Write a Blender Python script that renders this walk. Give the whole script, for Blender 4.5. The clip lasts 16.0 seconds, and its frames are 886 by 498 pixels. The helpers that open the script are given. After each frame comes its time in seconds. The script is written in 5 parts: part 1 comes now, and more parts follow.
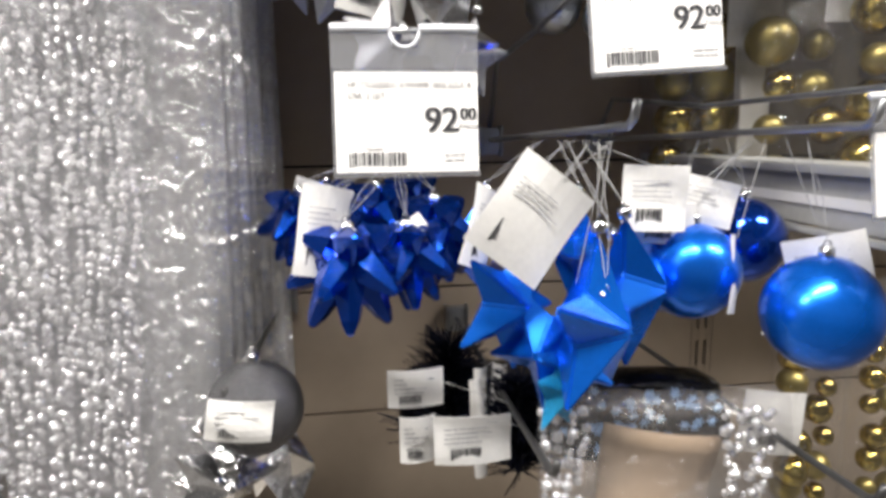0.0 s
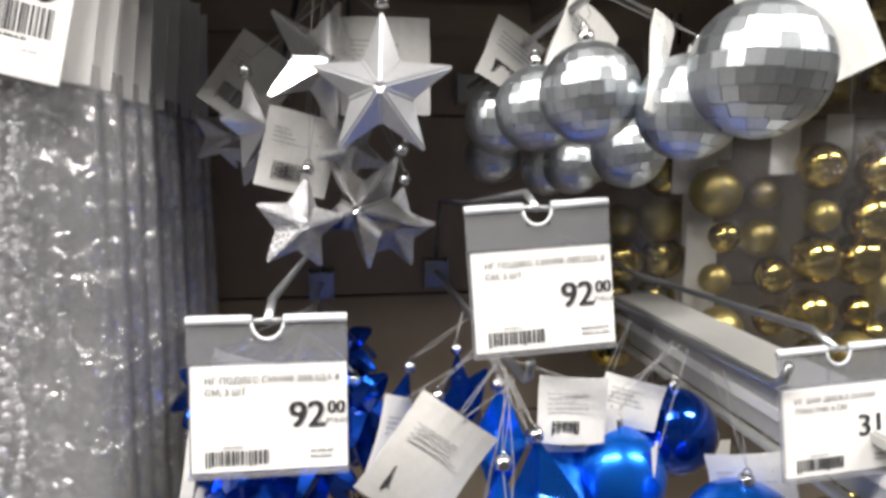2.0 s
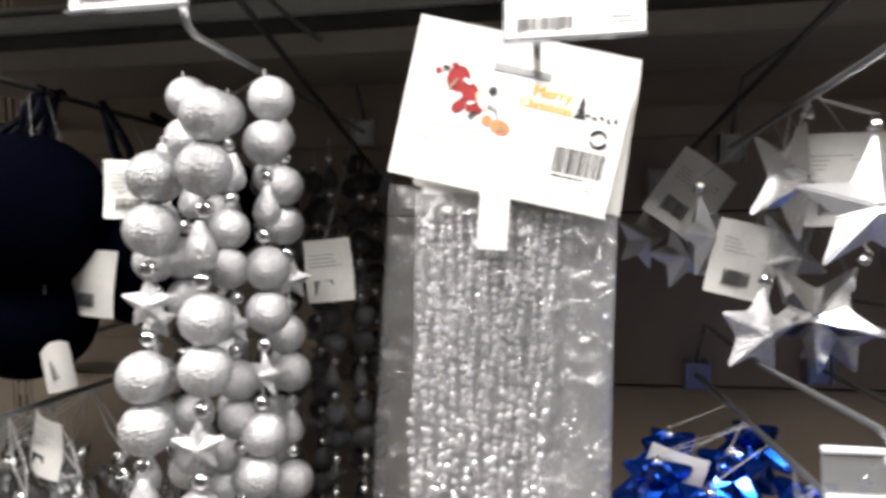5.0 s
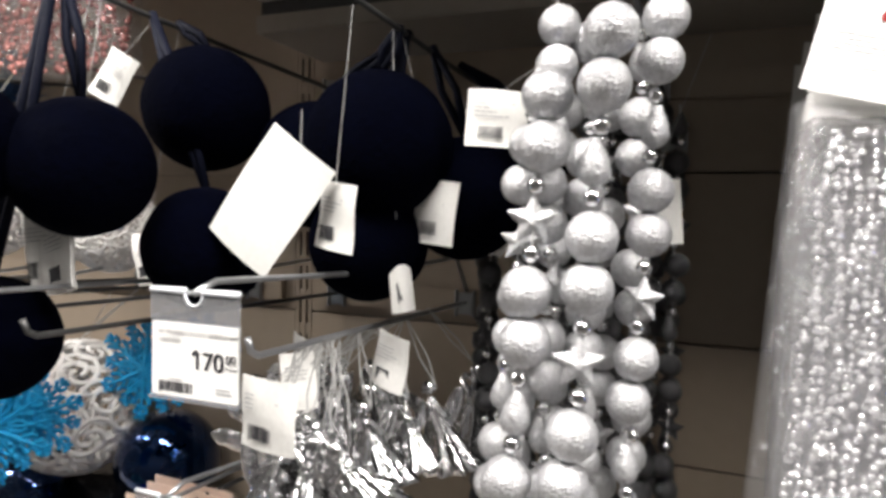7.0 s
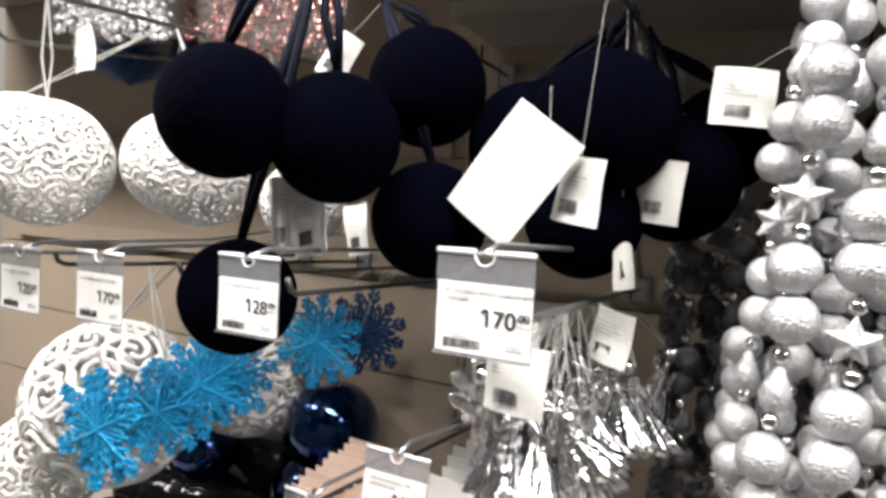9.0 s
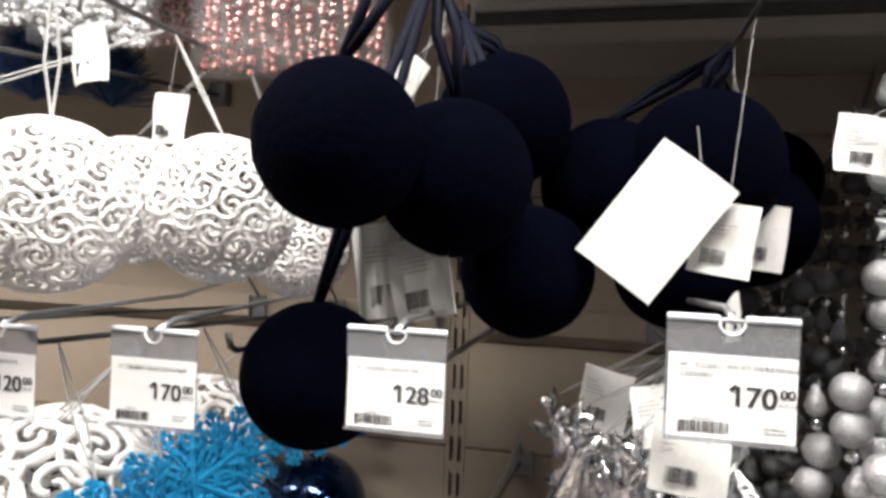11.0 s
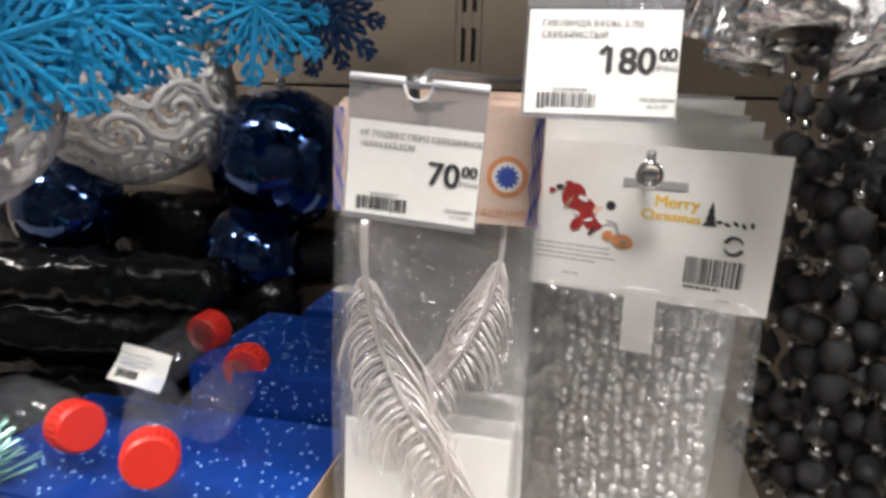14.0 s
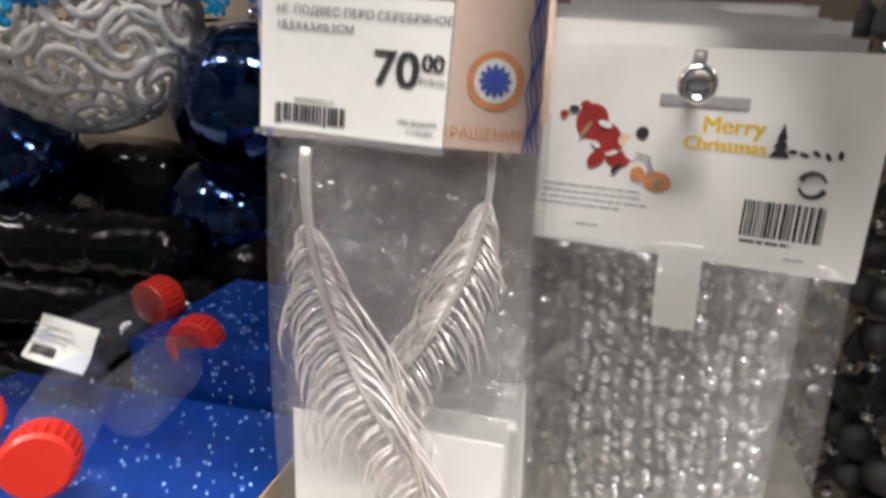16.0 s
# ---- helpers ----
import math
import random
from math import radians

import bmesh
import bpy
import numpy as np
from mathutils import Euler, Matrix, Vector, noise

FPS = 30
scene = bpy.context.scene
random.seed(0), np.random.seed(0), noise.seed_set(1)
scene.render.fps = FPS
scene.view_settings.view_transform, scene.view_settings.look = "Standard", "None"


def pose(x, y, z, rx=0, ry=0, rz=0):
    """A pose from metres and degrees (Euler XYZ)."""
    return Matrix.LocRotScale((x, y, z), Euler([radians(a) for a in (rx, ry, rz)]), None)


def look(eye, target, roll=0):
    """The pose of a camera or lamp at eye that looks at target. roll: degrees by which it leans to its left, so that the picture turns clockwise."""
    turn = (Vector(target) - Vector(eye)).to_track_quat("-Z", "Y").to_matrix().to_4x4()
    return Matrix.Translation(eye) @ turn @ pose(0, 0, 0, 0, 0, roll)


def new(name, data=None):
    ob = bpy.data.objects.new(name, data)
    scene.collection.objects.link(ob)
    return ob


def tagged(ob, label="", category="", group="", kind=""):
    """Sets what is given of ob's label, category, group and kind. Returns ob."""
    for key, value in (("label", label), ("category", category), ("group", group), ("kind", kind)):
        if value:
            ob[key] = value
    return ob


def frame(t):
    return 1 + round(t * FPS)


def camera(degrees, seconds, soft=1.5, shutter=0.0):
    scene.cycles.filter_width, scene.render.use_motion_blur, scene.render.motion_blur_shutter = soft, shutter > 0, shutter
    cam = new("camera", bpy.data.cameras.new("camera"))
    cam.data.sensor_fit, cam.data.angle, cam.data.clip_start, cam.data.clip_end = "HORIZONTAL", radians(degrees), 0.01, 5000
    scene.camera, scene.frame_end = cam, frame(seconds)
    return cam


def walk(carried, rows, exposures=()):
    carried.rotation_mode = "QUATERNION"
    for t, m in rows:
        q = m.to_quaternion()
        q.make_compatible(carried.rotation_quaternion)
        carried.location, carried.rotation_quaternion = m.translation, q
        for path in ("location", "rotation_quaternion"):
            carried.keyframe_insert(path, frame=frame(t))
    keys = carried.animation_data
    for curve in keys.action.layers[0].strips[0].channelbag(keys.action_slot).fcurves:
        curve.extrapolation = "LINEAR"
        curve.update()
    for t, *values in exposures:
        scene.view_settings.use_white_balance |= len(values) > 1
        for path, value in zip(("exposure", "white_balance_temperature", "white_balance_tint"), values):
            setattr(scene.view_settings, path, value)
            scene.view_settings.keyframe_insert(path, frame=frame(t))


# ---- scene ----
cam = camera(68.5, 16.0, soft=3.3, shutter=0.3)
PATH = [
    (0, (0.09, -0.758, 1.517), (0.338, 1.196, 1.172), -1.0),
    (0.5, (0.096, -0.754, 1.554), (0.329, 1.211, 1.265), -1.2),
    (1, (0.126, -0.734, 1.583), (0.39, 1.215, 1.222), -0.7),
    (1.5, (0.148, -0.729, 1.607), (0.42, 1.221, 1.257), -0.4),
    (2, (0.154, -0.728, 1.638), (0.417, 1.235, 1.36), -0.2),
    (2.5, (0.159, -0.73, 1.669), (0.399, 1.244, 1.464), -0.6),
    (3, (0.137, -0.733, 1.681), (0.312, 1.253, 1.526), -0.7),
    (3.5, (0.075, -0.742, 1.692), (0.083, 1.255, 1.571), -0.6),
    (4, (0.022, -0.745, 1.691), (-0.07, 1.25, 1.583), -0.1),
    (4.5, (-0.006, -0.755, 1.691), (-0.159, 1.236, 1.589), -0.4),
    (5, (-0.051, -0.77, 1.682), (-0.365, 1.203, 1.584), -0.9),
    (7.5, (-0.224, -0.829, 1.608), (-1.01, 1.006, 1.488), 1.9),
    (8, (-0.23, -0.856, 1.594), (-1.085, 0.944, 1.421), 2.1),
    (8.5, (-0.268, -0.879, 1.597), (-1.244, 0.862, 1.462), 2.8),
    (11, (-0.588, -0.884, 1.609), (-1.013, 1.07, 1.609), 2.3),
    (11.5, (-0.598, -0.867, 1.542), (-1.032, 1.081, 1.402), 0.3),
    (12, (-0.604, -0.874, 1.478), (-1.015, 1.068, 1.231), 0.9),
    (12.5, (-0.618, -0.876, 1.427), (-1.0, 1.067, 1.143), 0.7),
    (13, (-0.623, -0.868, 1.388), (-0.97, 1.075, 1.066), 0.3),
    (13.5, (-0.62, -0.804, 1.354), (-0.997, 1.119, 0.956), 1.6),
    (14, (-0.62, -0.703, 1.333), (-1.031, 1.198, 0.867), 1.8),
    (14.5, (-0.621, -0.639, 1.344), (-1.063, 1.257, 0.885), 0.7),
    (15, (-0.633, -0.609, 1.349), (-1.079, 1.283, 0.877), 0.8),
    (15.5, (-0.629, -0.608, 1.333), (-1.099, 1.281, 0.872), 1.1),
    (16, (-0.616, -0.615, 1.299), (-1.095, 1.249, 0.755), 1.3),
]
walk(cam, [(t, look(e, g, r)) for t, e, g, r in PATH],
     exposures=[(0.0, -0.1), (1.0, -0.5), (3.0, -0.3), (5.0, -0.25), (7.5, -0.05), (11.0, 0.1), (16.0, -0.05)])

# ---- light: the shop's ceiling luminaires over the aisle ----
world = bpy.data.worlds.new("world")
scene.world = world
world.use_nodes = True
world.node_tree.nodes["Background"].inputs[0].default_value = (0.9, 0.95, 1.0, 1)
world.node_tree.nodes["Background"].inputs[1].default_value = 0.005
for lx in (-2.2, -0.3, 1.6):
    lamp = bpy.data.lights.new("luminaire_light", "AREA")
    lamp.shape, lamp.size, lamp.size_y, lamp.energy = "RECTANGLE", 1.3, 0.28, 84
    lamp.color = (1.0, 0.955, 0.915)
    new("luminaire_light", lamp).matrix_world = pose(lx, -1.10, 2.93, 0, 0, 0)


# ---- materials ----
def mat(name, base, rough=0.5, metal=0.0, vary=0.12, scale=40.0, bump=0.0, bump_scale=300.0, coat=0.0, trans=0.0, sheen=0.0, tint=None, spec=0.5):
    """A principled surface with two scales of colour variation and fine relief."""
    m = bpy.data.materials.new(name)
    m.use_nodes = True
    nt = m.node_tree
    b = nt.nodes["Principled BSDF"]
    b.inputs["Roughness"].default_value, b.inputs["Metallic"].default_value = rough, metal
    b.inputs["Specular IOR Level"].default_value = spec
    b.inputs["Coat Weight"].default_value = coat
    b.inputs["Transmission Weight"].default_value = trans
    if sheen:
        b.inputs["Sheen Weight"].default_value = sheen
        b.inputs["Sheen Roughness"].default_value = 0.35
        b.inputs["Sheen Tint"].default_value = (*(tint or base), 1)
    tc = nt.nodes.new("ShaderNodeTexCoord")
    n1, n2 = nt.nodes.new("ShaderNodeTexNoise"), nt.nodes.new("ShaderNodeTexNoise")
    n1.inputs["Scale"].default_value, n2.inputs["Scale"].default_value = scale, scale * 9
    n1.inputs["Detail"].default_value = 4
    add = nt.nodes.new("ShaderNodeMath")
    add.operation = "ADD"
    nt.links.new(tc.outputs["Object"], n1.inputs["Vector"])
    nt.links.new(tc.outputs["Object"], n2.inputs["Vector"])
    nt.links.new(n1.outputs["Fac"], add.inputs[0])
    nt.links.new(n2.outputs["Fac"], add.inputs[1])
    ramp = nt.nodes.new("ShaderNodeMapRange")
    ramp.inputs["From Min"].default_value, ramp.inputs["From Max"].default_value = 0.6, 1.4
    ramp.inputs["To Min"].default_value, ramp.inputs["To Max"].default_value = 1 - vary, 1 + vary
    nt.links.new(add.outputs[0], ramp.inputs["Value"])
    mul = nt.nodes.new("ShaderNodeVectorMath")
    mul.operation = "SCALE"
    mul.inputs[0].default_value = base
    nt.links.new(ramp.outputs["Result"], mul.inputs["Scale"])
    nt.links.new(mul.outputs["Vector"], b.inputs["Base Color"])
    if bump:
        n3 = nt.nodes.new("ShaderNodeTexNoise")
        n3.inputs["Scale"].default_value, n3.inputs["Detail"].default_value = bump_scale, 3
        nt.links.new(tc.outputs["Object"], n3.inputs["Vector"])
        bp = nt.nodes.new("ShaderNodeBump")
        bp.inputs["Strength"].default_value, bp.inputs["Distance"].default_value = bump, 0.002
        nt.links.new(n3.outputs["Fac"], bp.inputs["Height"])
        nt.links.new(bp.outputs["Normal"], b.inputs["Normal"])
    return m


def film(name, clear=0.75, tint=(1, 1, 1), rough=0.12, bump=0.5, bump_scale=60.0):
    """Crinkled clear plastic: mostly lets light through, with a glossy skin."""
    m = bpy.data.materials.new(name)
    m.use_nodes = True
    nt = m.node_tree
    nt.nodes.remove(nt.nodes["Principled BSDF"])
    out = nt.nodes["Material Output"]
    tr, gl, mx = nt.nodes.new("ShaderNodeBsdfTransparent"), nt.nodes.new("ShaderNodeBsdfGlossy"), nt.nodes.new("ShaderNodeMixShader")
    df, mx2 = nt.nodes.new("ShaderNodeBsdfDiffuse"), nt.nodes.new("ShaderNodeMixShader")
    tr.inputs["Color"].default_value = (*tint, 1)
    df.inputs["Color"].default_value = (0.8, 0.8, 0.82, 1)
    gl.inputs["Roughness"].default_value = rough
    tc, n, bp = nt.nodes.new("ShaderNodeTexCoord"), nt.nodes.new("ShaderNodeTexNoise"), nt.nodes.new("ShaderNodeBump")
    n.inputs["Scale"].default_value, n.inputs["Detail"].default_value = bump_scale, 3
    n.inputs["Distortion"].default_value = 1.2
    bp.inputs["Strength"].default_value, bp.inputs["Distance"].default_value = bump, 0.01
    nt.links.new(tc.outputs["Object"], n.inputs["Vector"])
    nt.links.new(n.outputs["Fac"], bp.inputs["Height"])
    nt.links.new(bp.outputs["Normal"], gl.inputs["Normal"])
    mx.inputs["Fac"].default_value = 0.34
    mx2.inputs["Fac"].default_value = 1 - clear
    nt.links.new(gl.outputs[0], mx.inputs[1])
    nt.links.new(df.outputs[0], mx.inputs[2])
    nt.links.new(tr.outputs[0], mx2.inputs[1])
    nt.links.new(mx.outputs[0], mx2.inputs[2])
    nt.links.new(mx2.outputs[0], out.inputs["Surface"])
    return m


PANEL = mat("beige_panel_paint", (0.29, 0.235, 0.18), 0.55, vary=0.06, scale=6, bump=0.05, bump_scale=500)
UPRIGHT = mat("upright_paint", (0.29, 0.235, 0.18), 0.5, vary=0.06, scale=10)
SLOT = mat("slot_dark", (0.01, 0.01, 0.01), 0.9)
SHELF = mat("shelf_paint", (0.30, 0.27, 0.23), 0.45, vary=0.06, scale=8, bump=0.04)
RAIL = mat("rail_grey_plastic", (0.40, 0.40, 0.385), 0.35, vary=0.08, scale=15)
WIRE = mat("dark_wire", (0.10, 0.10, 0.10), 0.4, 0.7, vary=0.2, scale=60)
ZINC = mat("zinc_wire", (0.38, 0.39, 0.4), 0.35, 0.85, vary=0.15, scale=60)
CHROME = mat("chrome", (0.85, 0.85, 0.86), 0.1, 1.0, vary=0.05)
CARD = mat("white_card", (0.80, 0.79, 0.77), 0.55, vary=0.03, scale=20)
PAPER = mat("tag_paper", (0.74, 0.73, 0.70), 0.7, vary=0.06, scale=30, bump=0.05, bump_scale=80)
PRINT = mat("print_black", (0.03, 0.03, 0.035), 0.6)
PRINT_GREY = mat("print_grey", (0.35, 0.35, 0.36), 0.6)
PRINT_RED = mat("print_red", (0.33, 0.025, 0.025), 0.6, vary=0.3, scale=200)
PRINT_ORANGE = mat("print_orange", (0.65, 0.27, 0.12), 0.6, vary=0.25, scale=200)
PRINT_YELLOW = mat("print_yellow", (0.80, 0.52, 0.06), 0.6, vary=0.2, scale=200)
PRINT_BLUE = mat("print_blue", (0.05, 0.10, 0.45), 0.6)
PRINT_SKIN = mat("print_cream", (0.75, 0.55, 0.42), 0.6)
HOLDER = film("holder_plastic", clear=0.62, tint=(0.82, 0.84, 0.88), rough=0.15, bump=0.08, bump_scale=20)
HOLDER_BAR = mat("holder_bar", (0.72, 0.74, 0.78), 0.18, vary=0.05, coat=0.5)
BAG = film("bag_film", clear=0.895, rough=0.14, bump=1.0, bump_scale=65)
BAG_SOFT = film("soft_bag_film", clear=0.86, rough=0.12, bump=1.0, bump_scale=65)
BAG_DEEP = film("stacked_bag_film", clear=0.50, rough=0.16, bump=1.0, bump_scale=55)
TUBE = film("tube_film", clear=0.90, rough=0.08, bump=0.9, bump_scale=45)
GLITTER = mat("silver_glitter", (0.60, 0.605, 0.62), 0.36, 0.70, vary=0.30, scale=260, bump=1.0, bump_scale=420)
SATIN = mat("silver_satin", (0.78, 0.79, 0.81), 0.33, 0.8, vary=0.06, scale=30, bump=0.03)
SILVER = mat("silver_chrome_plastic", (0.87, 0.87, 0.88), 0.13, 0.95, vary=0.06, scale=30, bump=0.06, bump_scale=60)
CRUMPLE = mat("silver_foil_plastic", (0.82, 0.82, 0.83), 0.13, 1.0, vary=0.06, scale=30, bump=1.0, bump_scale=120)
BEADS = mat("silver_bead_foil", (0.92, 0.92, 0.94), 0.13, 0.72, vary=0.2, scale=300, bump=0.5, bump_scale=500)
DARK_GLITTER = mat("dark_and_shaded_glitter", (0.10, 0.10, 0.105), 0.3, 0.8, vary=0.3, scale=400, bump=0.8, bump_scale=900)
MIRROR = mat("mirror_tile", (0.70, 0.74, 0.77), 0.36, 1.0, vary=0.1, scale=80)
GOLD = mat("gold_chrome", (0.48, 0.37, 0.11), 0.16, 1.0, vary=0.12, scale=40)
GOLD_M = mat("gold_matt", (0.36, 0.29, 0.10), 0.38, 0.85, vary=0.15, scale=60)
BLUE = mat("blue_satin", (0.004, 0.16, 0.80), 0.27, 0.72, vary=0.1, scale=40, coat=0.3)
BLUE_D = mat("blue_shiny", (0.002, 0.06, 0.46), 0.14, 0.88, vary=0.1, scale=40, coat=0.6)
NAVY_SHINY = mat("navy_shiny", (0.0004, 0.026, 0.115), 0.06, 0.97, vary=0.1, scale=40, coat=0.8)
VELVET = mat("navy_velvet", (0.0002, 0.0004, 0.0024), 0.95, 0.0, vary=0.35, scale=60, bump=0.8, bump_scale=160, sheen=0.003, tint=(0.03, 0.07, 0.6), spec=0.02)
LACE = mat("white_lace_plastic", (0.78, 0.76, 0.74), 0.5, vary=0.08, scale=120, bump=0.4, bump_scale=900)
CYAN = mat("cyan_glitter", (0.006, 0.34, 0.66), 0.4, 0.25, vary=0.35, scale=500, bump=0.9, bump_scale=900)
CYAN_D = mat("blue_glitter_dark_and_shaded", (0.006, 0.05, 0.16), 0.45, 0.25, vary=0.35, scale=500, bump=0.9, bump_scale=900)
TEAL = mat("teal_tinsel", (0.30, 0.56, 0.50), 0.25, 0.6, vary=0.3, scale=200)
PINK = mat("rose_beads", (0.42, 0.17, 0.15), 0.25, 0.6, vary=0.2, scale=100)
RED = mat("red_cap", (0.48, 0.02, 0.012), 0.42, vary=0.08, scale=60, bump=0.05)
BOXBLUE = mat("blue_box_print", (0.002, 0.026, 0.17), 0.35, vary=0.25, scale=90, coat=0.3)
SPECK = mat("speck_print", (0.30, 0.50, 0.80), 0.5)
KRAFT = mat("kraft_card", (0.34, 0.25, 0.17), 0.7, vary=0.08, scale=30)
ROSE_CARD = mat("rose_card", (0.68, 0.52, 0.43), 0.6, vary=0.08, scale=40)
BLACKBAG = mat("black_gloss_wrap", (0.005, 0.005, 0.006), 0.13, vary=0.3, scale=20, bump=0.9, bump_scale=60, spec=0.22)
FEATHER = mat("silver_feather", (0.90, 0.85, 0.84), 0.24, 0.55, vary=0.15, scale=80)
THREAD = mat("thread", (0.45, 0.45, 0.44), 0.6)
RIBBON = mat("navy_ribbon", (0.002, 0.003, 0.010), 0.7, spec=0.12)
FLOOR = mat("grey_floor_tile", (0.11, 0.105, 0.10), 0.3, vary=0.1, scale=3)
WALLP = mat("white_wall_paint", (0.27, 0.265, 0.255), 0.7, vary=0.05, scale=3)
DARKSHELF = mat("dark_aisle_and_gap_shade", (0.06, 0.06, 0.06), 0.6, vary=0.4, scale=4)


# ---- helpers for meshes ----
def smooth(bm, on=True):
    for f in bm.faces:
        f.smooth = on
    return bm


def mesh(name, bm, material):
    me = bpy.data.meshes.new(name)
    bm.to_mesh(me)
    bm.free()
    me.materials.append(material)
    return me


def part(name, bm, material, parent, label="", m=None):
    """Links a bmesh, or a mesh, as one mesh object under a thing or a part."""
    me = mesh(name, bm, material) if isinstance(bm, bmesh.types.BMesh) else bm
    ob = new(name, me)
    ob.parent = parent
    if m is not None:
        ob.matrix_basis = m
    if label:
        ob["label"] = label
    return ob


def thing(name, at, label, category, group="", kind="", rz=0, rx=0, ry=0):
    ob = new(name)
    ob.matrix_basis = pose(*at, rx, ry, rz)
    ob.empty_display_size = 0.02
    return tagged(ob, label, category, group, kind)


def box(bm, x0, x1, y0, y1, z0, z1, bevel=0.0):
    r = bmesh.ops.create_cube(bm, size=1, matrix=Matrix.Translation(((x0 + x1) / 2, (y0 + y1) / 2, (z0 + z1) / 2)) @ Matrix.Diagonal((abs(x1 - x0), abs(y1 - y0), abs(z1 - z0), 1)))
    if bevel:
        es = list({e for v in r["verts"] for e in v.link_edges})
        bmesh.ops.bevel(bm, geom=es, offset=bevel, segments=2, affect="EDGES")
    return bm


def tube(bm, pts, r, sides=6, closed=False):
    """A round wire through points; r is one radius or one for each point."""
    pts = [Vector(p) for p in pts]
    rings, n = [], len(pts)
    up = Vector((0.13, 0.21, 0.97))
    for i, p in enumerate(pts):
        a, b = pts[max(i - 1, 0)], pts[min(i + 1, n - 1)]
        d = (b - a).normalized() if (b - a).length > 1e-9 else Vector((0, 0, 1))
        s = d.cross(up)
        s = s.normalized() if s.length > 1e-4 else Vector((1, 0, 0))
        u = s.cross(d)
        rr = r[i] if isinstance(r, (list, tuple)) else r
        rings.append([bm.verts.new(p + rr * (math.cos(2 * math.pi * k / sides) * s + math.sin(2 * math.pi * k / sides) * u)) for k in range(sides)])
    for a, b in zip(rings, rings[1:]):
        for k in range(sides):
            bm.faces.new((a[k], a[(k + 1) % sides], b[(k + 1) % sides], b[k]))
    bm.faces.new(rings[0][::-1])
    bm.faces.new(rings[-1])
    return bm


def lathe(bm, profile, sides=20, m=Matrix()):
    """A turned body from (radius, height) pairs."""
    rings = []
    for r, z in profile:
        rings.append([bm.verts.new(m @ Vector((r * math.cos(2 * math.pi * k / sides), r * math.sin(2 * math.pi * k / sides), z))) for k in range(sides)])
    for a, b in zip(rings, rings[1:]):
        for k in range(sides):
            bm.faces.new((a[k], a[(k + 1) % sides], b[(k + 1) % sides], b[k]))
    bm.faces.new(rings[0][::-1])
    bm.faces.new(rings[-1])
    return bm


def ball(r, sides=24, rings=14, squash=1.0):
    bm = bmesh.new()
    bmesh.ops.create_uvsphere(bm, u_segments=sides, v_segments=rings, radius=r, matrix=Matrix.Diagonal((1, 1, squash, 1)))
    return smooth(bm)


def sheet(w, h, t=0.0006, nx=6, nz=6, bend=0.0, wave=0.0, seed=0):
    """A thin card in the xz plane, its top edge at z = 0, bent about its middle."""
    rnd = random.Random(seed)
    ph = rnd.uniform(0, 6)
    bm = bmesh.new()
    sides = []
    for s in (-t / 2, t / 2):
        grid = []
        for j in range(nz + 1):
            row = []
            for i in range(nx + 1):
                x, z = (i / nx - 0.5) * w, -j / nz * h
                y = bend * (2 * x / w) ** 2 + wave * math.sin(ph + 5 * z / h + 2 * x / w)
                row.append(bm.verts.new((x, y + s, z)))
            grid.append(row)
        sides.append(grid)
    f, b = sides
    for j in range(nz):
        for i in range(nx):
            bm.faces.new((f[j][i], f[j + 1][i], f[j + 1][i + 1], f[j][i + 1]))
            bm.faces.new((b[j][i], b[j][i + 1], b[j + 1][i + 1], b[j + 1][i]))
    rim = [(0, i) for i in range(nx)] + [(j, nx) for j in range(nz)] + [(nz, i) for i in range(nx, 0, -1)] + [(j, 0) for j in range(nz, 0, -1)]
    for k in range(len(rim)):
        (a, c), (d, e) = rim[k], rim[(k + 1) % len(rim)]
        bm.faces.new((f[a][c], f[d][e], b[d][e], b[a][c]))
    return bm


TEXTS = {}


def text_mesh(body, size, spread=1.0):
    key = (body, size, spread)
    if key not in TEXTS:
        cu = bpy.data.curves.new("writing", "FONT")
        cu.body, cu.size, cu.space_character = body, size, spread
        ob = new("writing", cu)
        me = bpy.data.meshes.new_from_object(ob)
        bpy.data.objects.remove(ob)
        TEXTS[key] = me
    return TEXTS[key]


def writing(body, size, material, parent, x, z, y=-0.0006, bold=0.0, turn=0.0, name="writing"):
    me = text_mesh(body, size).copy()
    me.materials.clear()
    me.materials.append(material)
    ob = part(name, me, material, parent, m=pose(x, y, z, 90, turn, 0))
    if bold:
        for k in (1, 2):
            part(name, me, material, parent, m=pose(x + bold * k, y - 0.00005 * k, z, 90, turn, 0))
    return ob


def bars(parent, x0, z0, w, h, seed, y=-0.0006, tail=0.15):
    """A barcode of printed bars."""
    rnd = random.Random(seed)
    bm = bmesh.new()
    x = 0.0
    k = 0
    while x < w:
        b = rnd.choice((0.0004, 0.0006, 0.0009, 0.0012)) * w / 0.03
        drop = h * tail if k in (0, 1, 14) else 0
        box(bm, x0 + x, x0 + min(x + b, w), y, y + 0.0003, z0 - drop, z0 + h)
        x += b + rnd.choice((0.0004, 0.0006, 0.0010)) * w / 0.03
        k += 1
    return part("barcode", bm, PRINT, parent)


